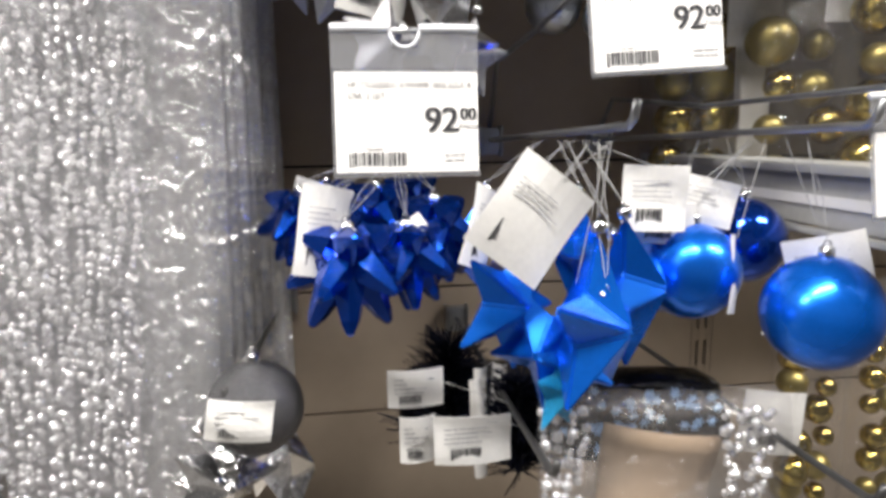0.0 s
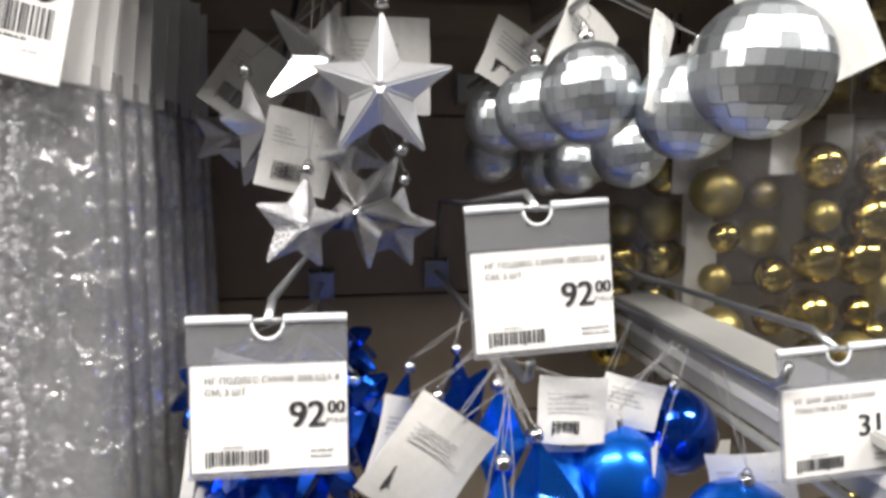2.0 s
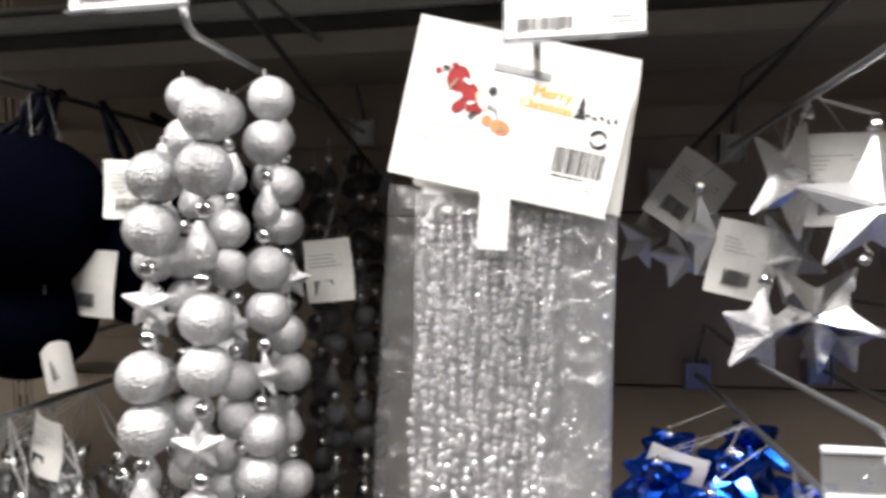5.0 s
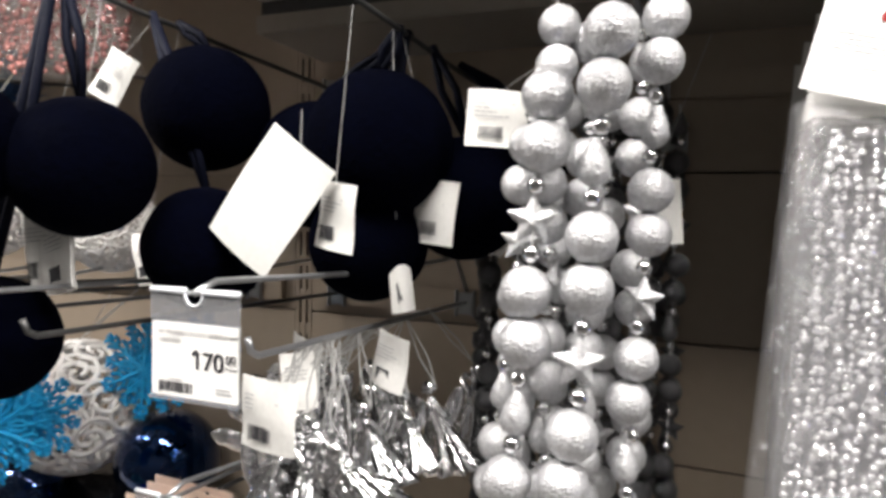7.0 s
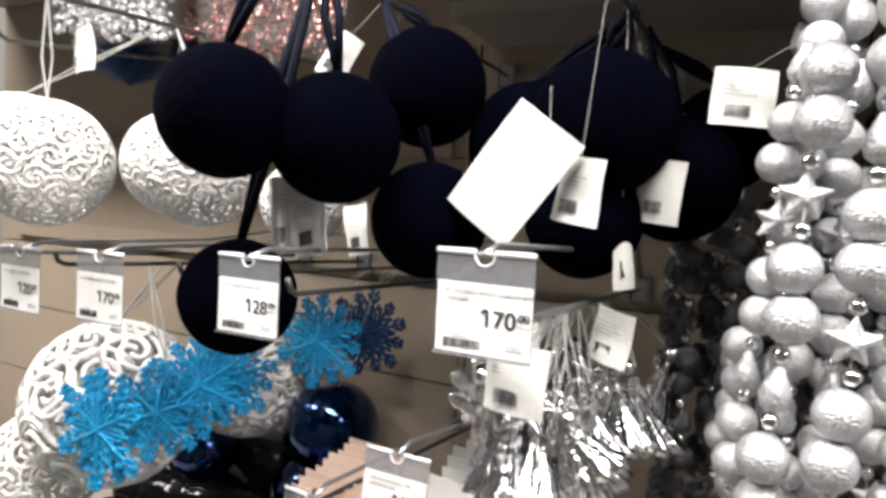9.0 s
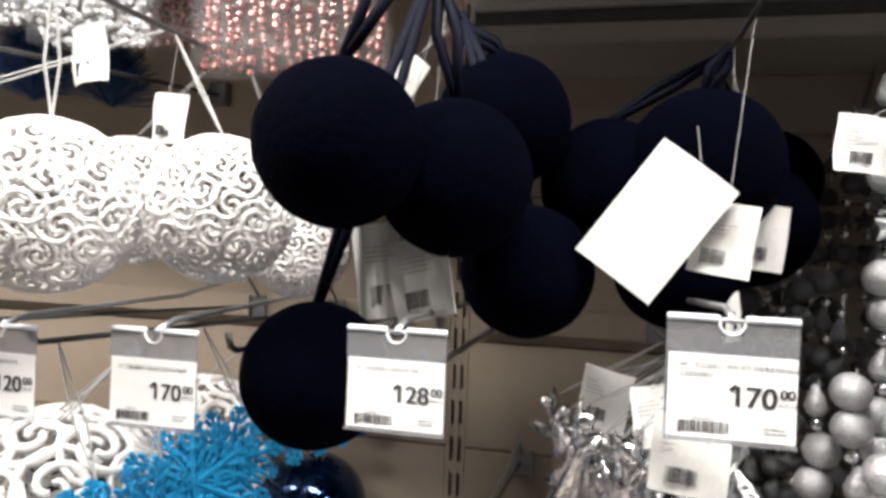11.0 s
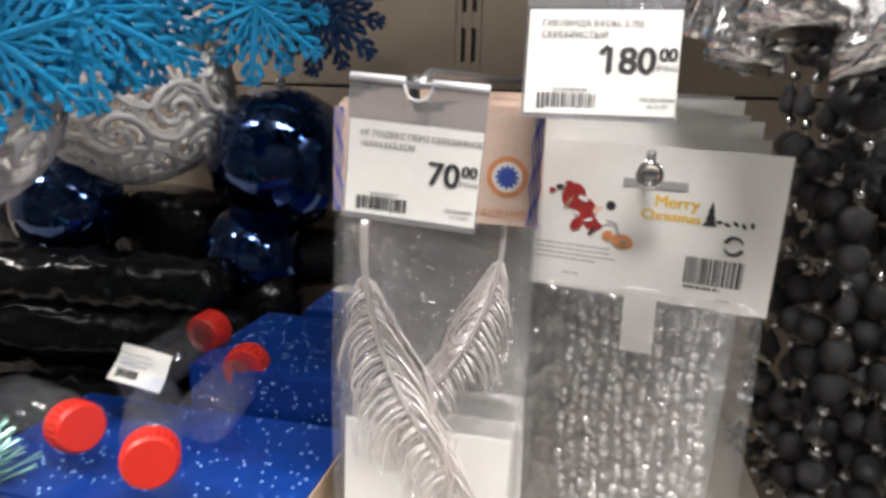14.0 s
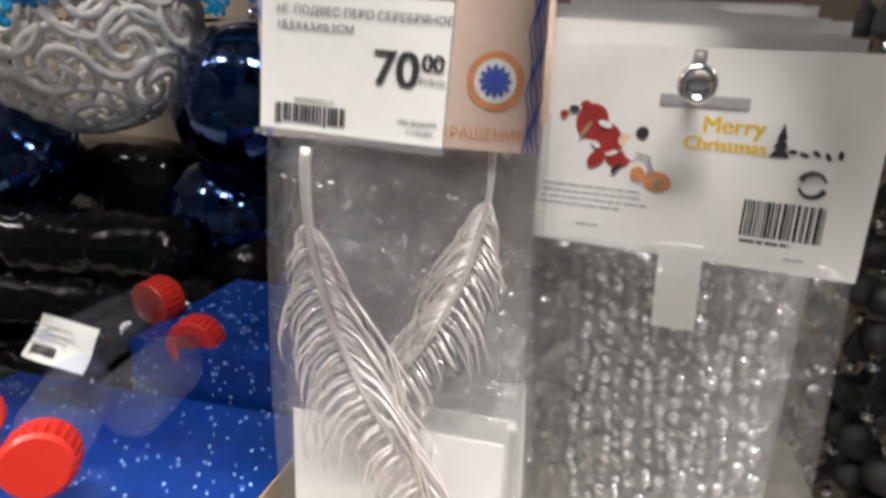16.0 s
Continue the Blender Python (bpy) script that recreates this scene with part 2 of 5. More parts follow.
def lines(parent, x0, z0, w, n, step, seed, h=0.0007, y=-0.0006, material=None):
    """Fine print that cannot be read: rows of small bars."""
    rnd = random.Random(seed)
    bm = bmesh.new()
    for r in range(n):
        x, end = 0.0, w * rnd.uniform(0.55, 1.0)
        while x < end:
            b = rnd.uniform(0.002, 0.006)
            box(bm, x0 + x, x0 + min(x + b, end), y, y + 0.0003, z0 - r * step, z0 - r * step + h)
            x += b + 0.0008
    return part("fine_print", bm, material or PRINT_GREY, parent)


# ---- structure ----
def structure(name, bm, material, label, category):
    return tagged(new(name, mesh(name, bm, material)), label, category, kind="structure")


structure("floor", box(bmesh.new(), -4, 4, -3.2, 0.6, -0.1, 0.0), FLOOR, "grey shop floor of large smooth tiles", "floor")
structure("ceiling", box(bmesh.new(), -4, 4, -3.2, 0.6, 3.0, 3.1), WALLP, "plain white shop ceiling above the aisle", "ceiling")
structure("wall_north", box(bmesh.new(), -4, 4, 0.30, 0.6, 0, 3.0), WALLP, "plain wall behind the display rack", "wall")
structure("wall_south", box(bmesh.new(), -4, 4, -3.2, -2.7, 0, 3.0), DARKSHELF, "dark opposite side of the shop aisle", "wall")
structure("wall_west", box(bmesh.new(), -4.1, -4, -3.2, 0.6, 0, 3.0), WALLP, "plain wall closing the aisle", "wall")
structure("wall_east", box(bmesh.new(), 4, 4.1, -3.2, 0.6, 0, 3.0), WALLP, "plain wall closing the aisle", "wall")

UPX = -0.752
for k, lx in enumerate((-2.2, -0.3, 1.6)):
    lum = thing("ceiling_light", (lx, -1.10, 2.94), "white ceiling luminaire over the shop aisle", "ceiling light", "ceiling lights")
    bm = bmesh.new()
    box(bm, -0.68, 0.68, -0.17, 0.17, 0.0, 0.06, 0.008)
    part("housing", bm, WALLP, lum)

# back panels, one sheet between each pair of joints, on both sides of the slotted upright
for x0, x1 in ((-1.98, UPX - 0.0135), (UPX + 0.0135, 0.5065), (0.5335, 1.70)):
    z = 0.35
    for h in (0.30, 0.30, 0.235, 0.152, 0.147, 0.20, 0.36, 0.36):
        bm = bmesh.new()
        box(bm, x0, x1, 0.0, 0.012, z + 0.0012, z + h - 0.0012, 0.0012)
        tagged(new("back_panel", mesh("back_panel", bm, PANEL)), "beige painted metal back panel of the display rack", "panel", "back panels", kind="structure")
        z += h
bm = bmesh.new()
box(bm, -1.98, 1.70, 0.016, 0.03, 0.3, 2.45)
structure("panel_backing", bm, SLOT, "dark gap behind the rack panels", "panel")


def upright(x):
    """A slotted steel post: two columns of short slots between its lips."""
    up = thing("upright", (x, 0, 0), "beige slotted steel upright between the back panels", "upright", kind="structure")
    bm = bmesh.new()
    for a, b in ((-0.013, -0.0078), (-0.0030, 0.0030), (0.0078, 0.013)):
        box(bm, a, b, 0.0, 0.012, 0.3, 2.45)
    z = 0.30
    while z < 2.4:
        for a, b in ((-0.0078, -0.0030), (0.0030, 0.0078)):
            box(bm, a, b, 0.001, 0.010, z, z + 0.016)
        z += 0.05
    part("post", bm, UPRIGHT, up)
    bm = bmesh.new()
    box(bm, -0.0125, 0.0125, 0.0122, 0.0150, 0.3, 2.45)
    part("slot_shadow", bm, SLOT, up, "dark slots")
    return up


for x in (UPX, 0.52):
    upright(x)


def shelf(x0, x1, y0, z, label, rail=True):
    """A metal shelf: tray, folded front lip, and a price rail above it."""
    s = thing("shelf", (x0, 0, z), label, "shelf", kind="structure")
    bm = bmesh.new()
    box(bm, 0, x1 - x0, y0, -0.001, 0.0, 0.022, 0.002)
    part("tray", bm, SHELF, s)
    if rail:
        # solid dark box that stands for the shade between tray and rail
        bm = bmesh.new()
        box(bm, 0, x1 - x0, y0 + 0.012, y0 + 0.03, 0.022, 0.060)
        part("recess_shade", bm, DARKSHELF, s)
        bm = bmesh.new()
        box(bm, 0, x1 - x0, y0 - 0.004, y0 + 0.012, 0.040, 0.056, 0.003)
        box(bm, 0, x1 - x0, y0 - 0.006, y0 + 0.01, 0.060, 0.064, 0.001)
        part("price_rail", bm, RAIL, s)
        bm = bmesh.new()
        box(bm, 0, x1 - x0, y0 + 0.02, -0.001, 0.060, 0.068)
        part("top_board", bm, SHELF, s)
    return s


# unseen trays added above the rack; their depth sets how much shade falls
for x0, x1, depth in ((-1.98, UPX - 0.005, 0.38), (UPX + 0.005, 1.70, 0.46)):
    top = thing("unseen_shade_shelf", (x0, 0, 2.02), "unseen grey shelf added to shade the back of the rack", "shelf", kind="structure")
    part("tray", box(bmesh.new(), 0, x1 - x0, -depth, -0.001, 0.0, 0.03, 0.003), SHELF, top)
shelf(UPX + 0.03, 0.47, -0.155, 1.842, "grey metal shelf with a price rail over the ornaments")


bracket = thing("shelf_bracket", (0.360, 0, 1.800), "grey steel bracket arm under the shelf end", "bracket", kind="structure")
bm = bmesh.new()
box(bm, -0.012, 0.012, -0.44, -0.001, -0.020, 0.020, 0.002)
box(bm, -0.020, 0.020, -0.44, -0.001, 0.020, 0.024, 0.001)
part("arm", bm, SHELF, bracket)


# ---- price tags ----
def price_tag(top, price, name_lines, scale=1.0, rz=0, rx=0, ry=0, cents="00", seed=1, serial="", stock=()):
    """A clear hinged holder with a printed price card; its origin is the middle of the top edge."""
    tag = thing("price_tag", top, "white printed price card reading %s in a clear plastic holder" % price, "price tag", "price tags", rz=rz, rx=rx, ry=ry)
    tag.scale = (scale,) * 3
    bm = bmesh.new()
    box(bm, -0.035, -0.006, -0.0009, 0.0009, -0.021, -0.003)
    box(bm, 0.006, 0.035, -0.0009, 0.0009, -0.021, -0.003)
    box(bm, -0.006, 0.006, -0.0009, 0.0009, -0.021, -0.011)
    box(bm, -0.035, 0.035, 0.0008, 0.0014, -0.0705, -0.021)
    box(bm, -0.035, 0.035, -0.0030, 0.0014, -0.0720, -0.0705)
    part("plastic_sleeve", bm, HOLDER, tag, "clear plastic sleeve")
    bm = bmesh.new()
    tube(bm, [(-0.035, 0, -0.002), (-0.007, 0, -0.002)], 0.0022, 8)
    tube(bm, [(0.007, 0, -0.002), (0.035, 0, -0.002)], 0.0022, 8)
    tube(bm, [(0.007 * math.cos(a), -0.0005, -0.0035 - 0.0075 * math.sin(a)) for a in [math.pi * k / 10 for k in range(11)]], 0.0009, 6)
    part("hinge_bar", smooth(bm), HOLDER_BAR, tag, "glossy hinge bar")
    bm = bmesh.new()
    box(bm, -0.0335, 0.0345, -0.0012, 0.0004, -0.0695, -0.0225)
    card = part("price_card", bm, CARD, tag, "white printed card")
    for k, s in enumerate(name_lines):
        writing(s, 0.0040, PRINT, card, -0.0275, -0.0300 - 0.0052 * k, y=-0.0016)
    w = 0.0088 * len(price)
    writing(price, 0.0165, PRINT, card, 0.0258 - w, -0.0505, y=-0.0016, bold=0.00045)
    if price[0] == "1":
        bm = bmesh.new()
        box(bm, -0.0011, 0.0011, 0.0, 0.0003, -0.0022, 0.0022)
        part("numeral_flag", bm, PRINT, card, m=pose(0.0258 - w + 0.0022, -0.0017, -0.0403, 0, 48, 0))
    writing(cents, 0.0078, PRINT, card, 0.0255, -0.0448, y=-0.0016, bold=0.0003)
    writing("РУБ/Ш", 0.0030, PRINT, card, 0.0250, -0.0492, y=-0.0016)
    bars(card, -0.0275, -0.0665, 0.027, 0.0062, seed, y=-0.0016)
    if serial:
        writing(serial, 0.0024, PRINT, card, -0.0205, -0.0595, y=-0.0016)
    else:
        lines(card, -0.020, -0.0588, 0.013, 1, 0.001, seed, 0.0006, y=-0.0016)
    if stock:
        for k, row in enumerate(stock):
            writing(row, 0.0026, PRINT, card, 0.0185 + 0.003 * k, -0.0632 - 0.0030 * k, y=-0.0016)
    else:
        lines(card, 0.018, -0.0620, 0.016, 2, 0.0025, seed + 1, 0.0009, y=-0.0016)
    return tag


STAR_NAME = ["НГ ПОДВЕС СИНЯЯ ЗВЕЗДА 8", "СМ, 3 ШТ"]
price_tag((0.114, -0.437, 1.569), "92", STAR_NAME, seed=3, rx=-6, ry=0.5)
price_tag((0.239, -0.428, 1.617), "92", STAR_NAME, seed=4, rx=-6, ry=-3)
price_tag((0.409, -0.420, 1.538), "31", ["НГ ШАР ДИСКО СИНИЙ", "ПЛАСТИК 6 СМ"], seed=5, rx=-6, ry=-3)
price_tag((-0.505, -0.491, 1.578), "170", ["НГ ПОДВЕС АНГЕЛ ОБЪЁМНЫЙ", "СЕРЕБРО"], seed=6)
price_tag((-0.696, -0.508, 1.561), "128", ["НГ ПОДВЕС ШАР 8 СМ"], 0.88, seed=7)
price_tag((-0.846, -0.528, 1.553), "170", ["НГ ПОДВЕС ШАР АЖУРНЫЙ"], 0.86, seed=8)
price_tag((-0.962, -0.528, 1.549), "120", ["НГ ПОДВЕС СНЕЖИНКА"], 0.86, seed=9)
price_tag((-0.694, -0.420, 1.339), "70", ["НГ ПОДВЕС ПЕРО СЕРЕБРЯНОЕ", "18,5X4,5X0,2СМ"], 0.90, seed=10, ry=4, serial="4640000009217", stock=("ЛМ 8230999", "17.10.201"))
price_tag((-0.618, -0.400, 1.390), "180", ["ГИРЛЯНДА БУСЫ, 2,7М,", "СЕРЕБРИСТЫЙ"], 0.93, seed=11, rx=-8, serial="6276000876484", stock=("ЛМ 82185984", "18.10.201"))
price_tag((-0.037, -0.430, 1.840), "130", ["ГИРЛЯНДА БУСЫ"], seed=12, rx=-6)
price_tag((0.150, -0.430, 1.830), "92", STAR_NAME, seed=13, rx=-6)
price_tag((-0.271, -0.440, 1.866), "180", ["ГИРЛЯНДА БУСЫ"], seed=14, rx=-6)


# ---- hooks ----
def hook(back, front, upper=None, wire=None, tip=False, label="dark steel display hook on the rack"):
    """A display hook: rod with an upturned tip, a clip on the bar, and an upper rod that carries the price tag."""
    h = thing("display_hook", back, label, "hook", "display hooks")
    b, f = Vector(back), Vector(front)
    d = f - b
    bm = bmesh.new()
    tube(bm, [(0, 0.0, 0), *[d * k / 4 for k in range(1, 5)], d + Vector((0, -0.008, 0.004)), d + Vector((0, -0.012, 0.014))], 0.0026, 8)
    part("rod", smooth(bm), wire or WIRE, h)
    bm = bmesh.new()
    box(bm, -0.011, 0.011, -0.014, 0.0, -0.016, 0.014, 0.002)
    box(bm, -0.0135, -0.011, -0.018, 0.0, -0.018, 0.016, 0.0008)
    box(bm, 0.011, 0.0135, -0.018, 0.0, -0.018, 0.016, 0.0008)
    part("clip", bm, ZINC, h, "zinc clip")
    if tip:
        bm = bmesh.new()
        lathe(bm, [(0.0055, 0.0), (0.0075, 0.001), (0.0075, 0.004), (0.0060, 0.005), (0.0050, 0.0035), (0.001, 0.003)], 20, Matrix.Translation(d + Vector((0, -0.010, 0.002))) @ pose(0, 0, 0, 90, 0, 0))
        part("tip_cap", smooth(bm), CHROME, h, "round chrome end cap")
    if upper is not None:
        u = Vector(upper) - b
        bm = bmesh.new()
        tube(bm, [(0, -0.004, 0.008), (0, -0.05, 0.03 + u.z * 0.5), (u.x * 0.5, u.y * 0.5, u.z * 0.8 + 0.006), (u.x, u.y + 0.02, u.z + 0.003), (u.x, u.y, u.z - 0.003)], 0.0022, 8)
        tube(bm, [(u.x - 0.022, u.y + 0.001, u.z - 0.003), (u.x + 0.022, u.y + 0.001, u.z - 0.003)], 0.0016, 6)
        part("tag_rod", smooth(bm), ZINC, h, "zinc tag rod")
    return h


def straight(x, z, y, upper=None, wire=None):
    return hook((x, 0, z), (x, y, z + 0.012), upper, wire)


def crossbar(x0, x1, z):
    bm = bmesh.new()
    box(bm, x0, x1, -0.012, -0.001, z - 0.017, z + 0.017, 0.002)
    structure("crossbar", bm, PANEL, "beige steel bar on which the hooks clip", "bar")


crossbar(-1.9, UPX - 0.03, 1.515)
crossbar(UPX + 0.03, -0.30, 1.515)
crossbar(UPX + 0.03, 0.47, 1.785)
crossbar(-1.9, UPX - 0.03, 1.70)


# ---- small shared pieces ----
CAP_BM = bmesh.new()
lathe(CAP_BM, [(0.0048, 0), (0.0052, 0.001), (0.0048, 0.0065), (0.003, 0.0075)], 12)
tube(CAP_BM, [(0.0028 * math.cos(a), 0, 0.0085 + 0.0028 * math.sin(a)) for a in [2 * math.pi * k / 10 for k in range(11)]], 0.0005, 5)
CAP = mesh("cap", smooth(CAP_BM), CHROME)


def thread(parent, top, r=0.0003, start=(0, 0, 0), material=None):
    """A thread loop from a point of a thing, in its own frame, up to the hook."""
    a, b = Vector(start), Vector(top)
    bm = bmesh.new()
    for s in (-1, 1):
        tube(bm, [a, a.lerp(b, 0.4) + Vector((0.004 * s, 0.002 * s, 0)), b], r, 4)
    return part("hanging_thread", bm, material or THREAD, parent)


def paper_label(at, w, h, rz=0, ry=0, rx=0, bend=0.004, seed=0, printed=True, hang=None):
    """A paper label; its origin is the middle of its top edge."""
    lab = thing("paper_label", at, "white paper swing label with fine print on a thread", "label", "paper labels", rz=rz, rx=rx, ry=ry)
    s = part("paper", sheet(w, h, bend=bend, wave=0.0015, seed=seed), PAPER, lab)
    if printed:
        lines(lab, -w * 0.38, -h * 0.25, w * 0.7, 4, 0.0035, seed, 0.0008, y=-0.0008 + min(bend, 0))
        bars(lab, -w * 0.3, -h * 0.85, w * 0.4, h * 0.2, seed, y=-0.0008 + min(bend, 0))
    if hang is not None:
        m = lab.matrix_basis.inverted()
        bm = bmesh.new()
        tube(bm, [(0, 0, -0.002), m @ Vector(hang)], 0.0003, 4)
        part("label_thread", bm, THREAD, lab)
    return lab


def bauble(at, r, material, label, hang=None, name="bauble", group="baubles", squash=1.0, rz=0, ry=0):
    b = thing(name, at, label, "bauble", group, rz=rz, ry=ry)
    part("shell", ball(r, 32, 20, squash), material, b)
    part("cap", CAP, CHROME, b, "chrome cap", m=pose(0, 0, r * squash - 0.001))
    if hang is not None:
        thread(b, b.matrix_basis.inverted() @ Vector(hang), start=(0, 0, r * squash + 0.01))
    return b


# ---- five-pointed stars ----
def star_mesh(r, depth, material, inner=0.50, points=5, soft=0.0):
    """A puffy star in the xz plane with ridges to its tips, on both sides."""
    bm = bmesh.new()
    rim = []
    for k in range(points * 2):
        a = math.pi * k / points + math.pi / 2
        rr = r if k % 2 == 0 else r * inner
        rim.append(bm.verts.new((rr * math.cos(a), 0, rr * math.sin(a))))
    for s in (-1, 1):
        c = bm.verts.new((0, s * depth, 0))
        for k in range(points * 2):
            f = (c, rim[k], rim[(k + 1) % (points * 2)])
            bm.faces.new(f if s > 0 else f[::-1])
    bmesh.ops.bevel(bm, geom=list(bm.edges), offset=r * 0.025, segments=2, affect="EDGES")
    return mesh("star_body", bm, material)


def star(at, r, material, label, hang=None, rz=0, ry=0, rx=0, depth=0.34, points=5, inner=0.50, group="silver stars"):
    s = thing("star_ornament", at, label, "star ornament", group, rz=rz, ry=ry, rx=rx)
    part("star_body", star_mesh(r, r * depth, material, inner, points), material, s)
    part("cap", CAP, CHROME, s, "chrome cap", m=pose(0, 0, r * 0.96))
    if hang is not None:
        thread(s, s.matrix_basis.inverted() @ Vector(hang), start=(0, 0, r + 0.008))
    return s


SHM = (0.146, -0.255, 1.764)
SHF = (0.121, -0.430, 1.766)
SHB = (2 * SHM[0] - SHF[0] - 0.02, 0.0, 2 * SHM[2] - SHF[2] - 0.008)
hook(SHB, SHF, (0.150, -0.430, 1.830), ZINC)


def sh(y):
    return tuple(Vector(SHB).lerp(Vector(SHF), min(y / SHF[1], 1)))


L_SAT, L_CHR, L_GLI = "satin silver plastic five-pointed star hanging from a hook", "shiny chrome silver star hanging among other stars", "glittered silver star hanging in the cluster"
star((0.173, -0.276, 1.684), 0.0555, SATIN, L_SAT, sh(-0.28), rz=-6, ry=1, inner=0.42)
star((0.131, -0.240, 1.706), 0.0530, SILVER, L_CHR, sh(-0.25), rz=34, ry=22, inner=0.42)
star((0.162, -0.214, 1.599), 0.0530, SILVER, L_CHR, sh(-0.22), rz=-24, ry=34, inner=0.42)
star((0.112, -0.230, 1.588), 0.0398, GLITTER, L_GLI, sh(-0.23), rz=25, ry=10)
star((0.078, -0.200, 1.663), 0.0386, SATIN, L_SAT, sh(-0.20), rz=55, ry=-12)
star((0.148, -0.190, 1.645), 0.0450, GLITTER, L_GLI, sh(-0.19), rz=20, ry=40, inner=0.42)
star((0.186, -0.190, 1.581), 0.0380, GLITTER, L_GLI, sh(-0.18), rz=-20, ry=12)
star((0.039, -0.120, 1.658), 0.0338, SATIN, L_SAT, sh(-0.12), rz=35, ry=15)
star((0.071, -0.150, 1.644), 0.0342, SATIN, L_SAT, sh(-0.15), rz=10, ry=-15)
paper_label((0.178, -0.225, 1.742), 0.068, 0.072, rz=-3, seed=21, hang=sh(-0.29))
paper_label((0.092, -0.175, 1.724), 0.056, 0.066, ry=36, rz=10, seed=22, hang=sh(-0.24))
paper_label((0.118, -0.205, 1.672), 0.056, 0.062, ry=14, rz=10, seed=23, hang=sh(-0.28))


# ---- mirror balls ----
ROWS_M = 13


def tile_mesh(i, n, r):
    """One flat mirror tile of a row, with its thickness."""
    p0, p1 = math.pi * i / ROWS_M, math.pi * (i + 1) / ROWS_M
    da, dp = math.pi / n * 0.95, (p1 - p0) * 0.03
    bm = bmesh.new()
    out, inn = [], []
    for a, p in ((-da, p0 + dp), (-da, p1 - dp), (da, p1 - dp), (da, p0 + dp)):
        d = Vector((math.sin(p) * math.cos(a), math.sin(p) * math.sin(a), math.cos(p)))
        out.append(bm.verts.new(d * r))
        inn.append(bm.verts.new(d * r * 0.965))
    bm.faces.new(out)
    for k in range(4):
        bm.faces.new((out[k], inn[k], inn[(k + 1) % 4], out[(k + 1) % 4]))
    return mesh("tile", bm, MIRROR)


TILES = []
for i in range(ROWS_M):
    n = max(5, int(2 * ROWS_M * math.sin(math.pi * (i + 0.5) / ROWS_M)))
    TILES.append((n, tile_mesh(i, n, 0.030)))
MCORE = mesh("ball_core", ball(0.0292, 24, 14), MIRROR)
MB0, MB1 = (0.279, 0.000, 1.713), (0.294, -0.500, 1.737)
hook(MB0, MB1, wire=ZINC)


def mirror_ball(at, r, ry=0):
    b = thing("mirror_ball", at, "silver mirror ball with small square tiles on a thread", "bauble", "mirror balls", rz=ry * 3, ry=ry)
    rnd = random.Random(int(r * 1e5))
    q = Matrix.Diagonal((r / 0.03, r / 0.03, r / 0.03, 1))
    part("ball_core", MCORE, MIRROR, b, m=q)
    for n, me in TILES:
        for k in range(n):
            part("tile", me, MIRROR, b, m=q @ Euler((rnd.uniform(-0.02, 0.02), rnd.uniform(-0.02, 0.02), 2 * math.pi * k / n)).to_matrix().to_4x4())
    part("cap", CAP, CHROME, b, "chrome cap", m=pose(0, 0, r - 0.001))
    u = min(max((at[1] - MB0[1]) / (MB1[1] - MB0[1]), 0), 1)
    top = Vector(MB0).lerp(Vector(MB1), u)
    thread(b, b.matrix_basis.inverted() @ top, start=(0, 0, r + 0.01))
    return b


mirror_ball((0.341, -0.440, 1.678), 0.0321, 4)
mirror_ball((0.294, -0.345, 1.676), 0.0303, -6)
mirror_ball((0.344, -0.370, 1.666), 0.0303, 9)
mirror_ball((0.283, -0.270, 1.672), 0.0302, -3)
mirror_ball((0.273, -0.200, 1.669), 0.0299, 7)
mirror_ball((0.365, -0.240, 1.643), 0.0294, -9)
mirror_ball((0.344, -0.170, 1.631), 0.0262, 3)
mirror_ball((0.285, -0.110, 1.640), 0.0274, 5)
mirror_ball((0.333, -0.130, 1.626), 0.0242, 5)
for px, w, h, rz, ry, sd in (((0.364, -0.420, 1.730), 0.052, 0.062, -20, -26, 31), ((0.313, -0.310, 1.729), 0.055, 0.050, 30, 24, 32), ((0.336, -0.360, 1.714), 0.034, 0.060, 50, 20, 33), ((0.287, -0.220, 1.734), 0.05, 0.05, 25, 28, 34)):
    u = (px[1] - MB0[1]) / (MB1[1] - MB0[1])
    paper_label(px, w, h, rz=rz, ry=ry, seed=sd, hang=Vector(MB0).lerp(Vector(MB1), u))


# ---- blue stars and balls ----
LB, LBD = "satin blue plastic star with long points on a hook", "shiny blue plastic bauble with a chrome cap"
B1, B2 = (0.242, -0.400, 1.520), (0.373, -0.420, 1.518)
hook((B1[0], 0, B1[2] - 0.01), B1, (0.239, -0.428, 1.617), ZINC)
hook((B2[0], 0, B2[2] - 0.01), B2, (0.409, -0.420, 1.538), ZINC)
straight(0.115, 1.50, -0.39, (0.114, -0.437, 1.569), ZINC)


def on(hk, y):
    return (hk[0], y, hk[2] - 0.008)


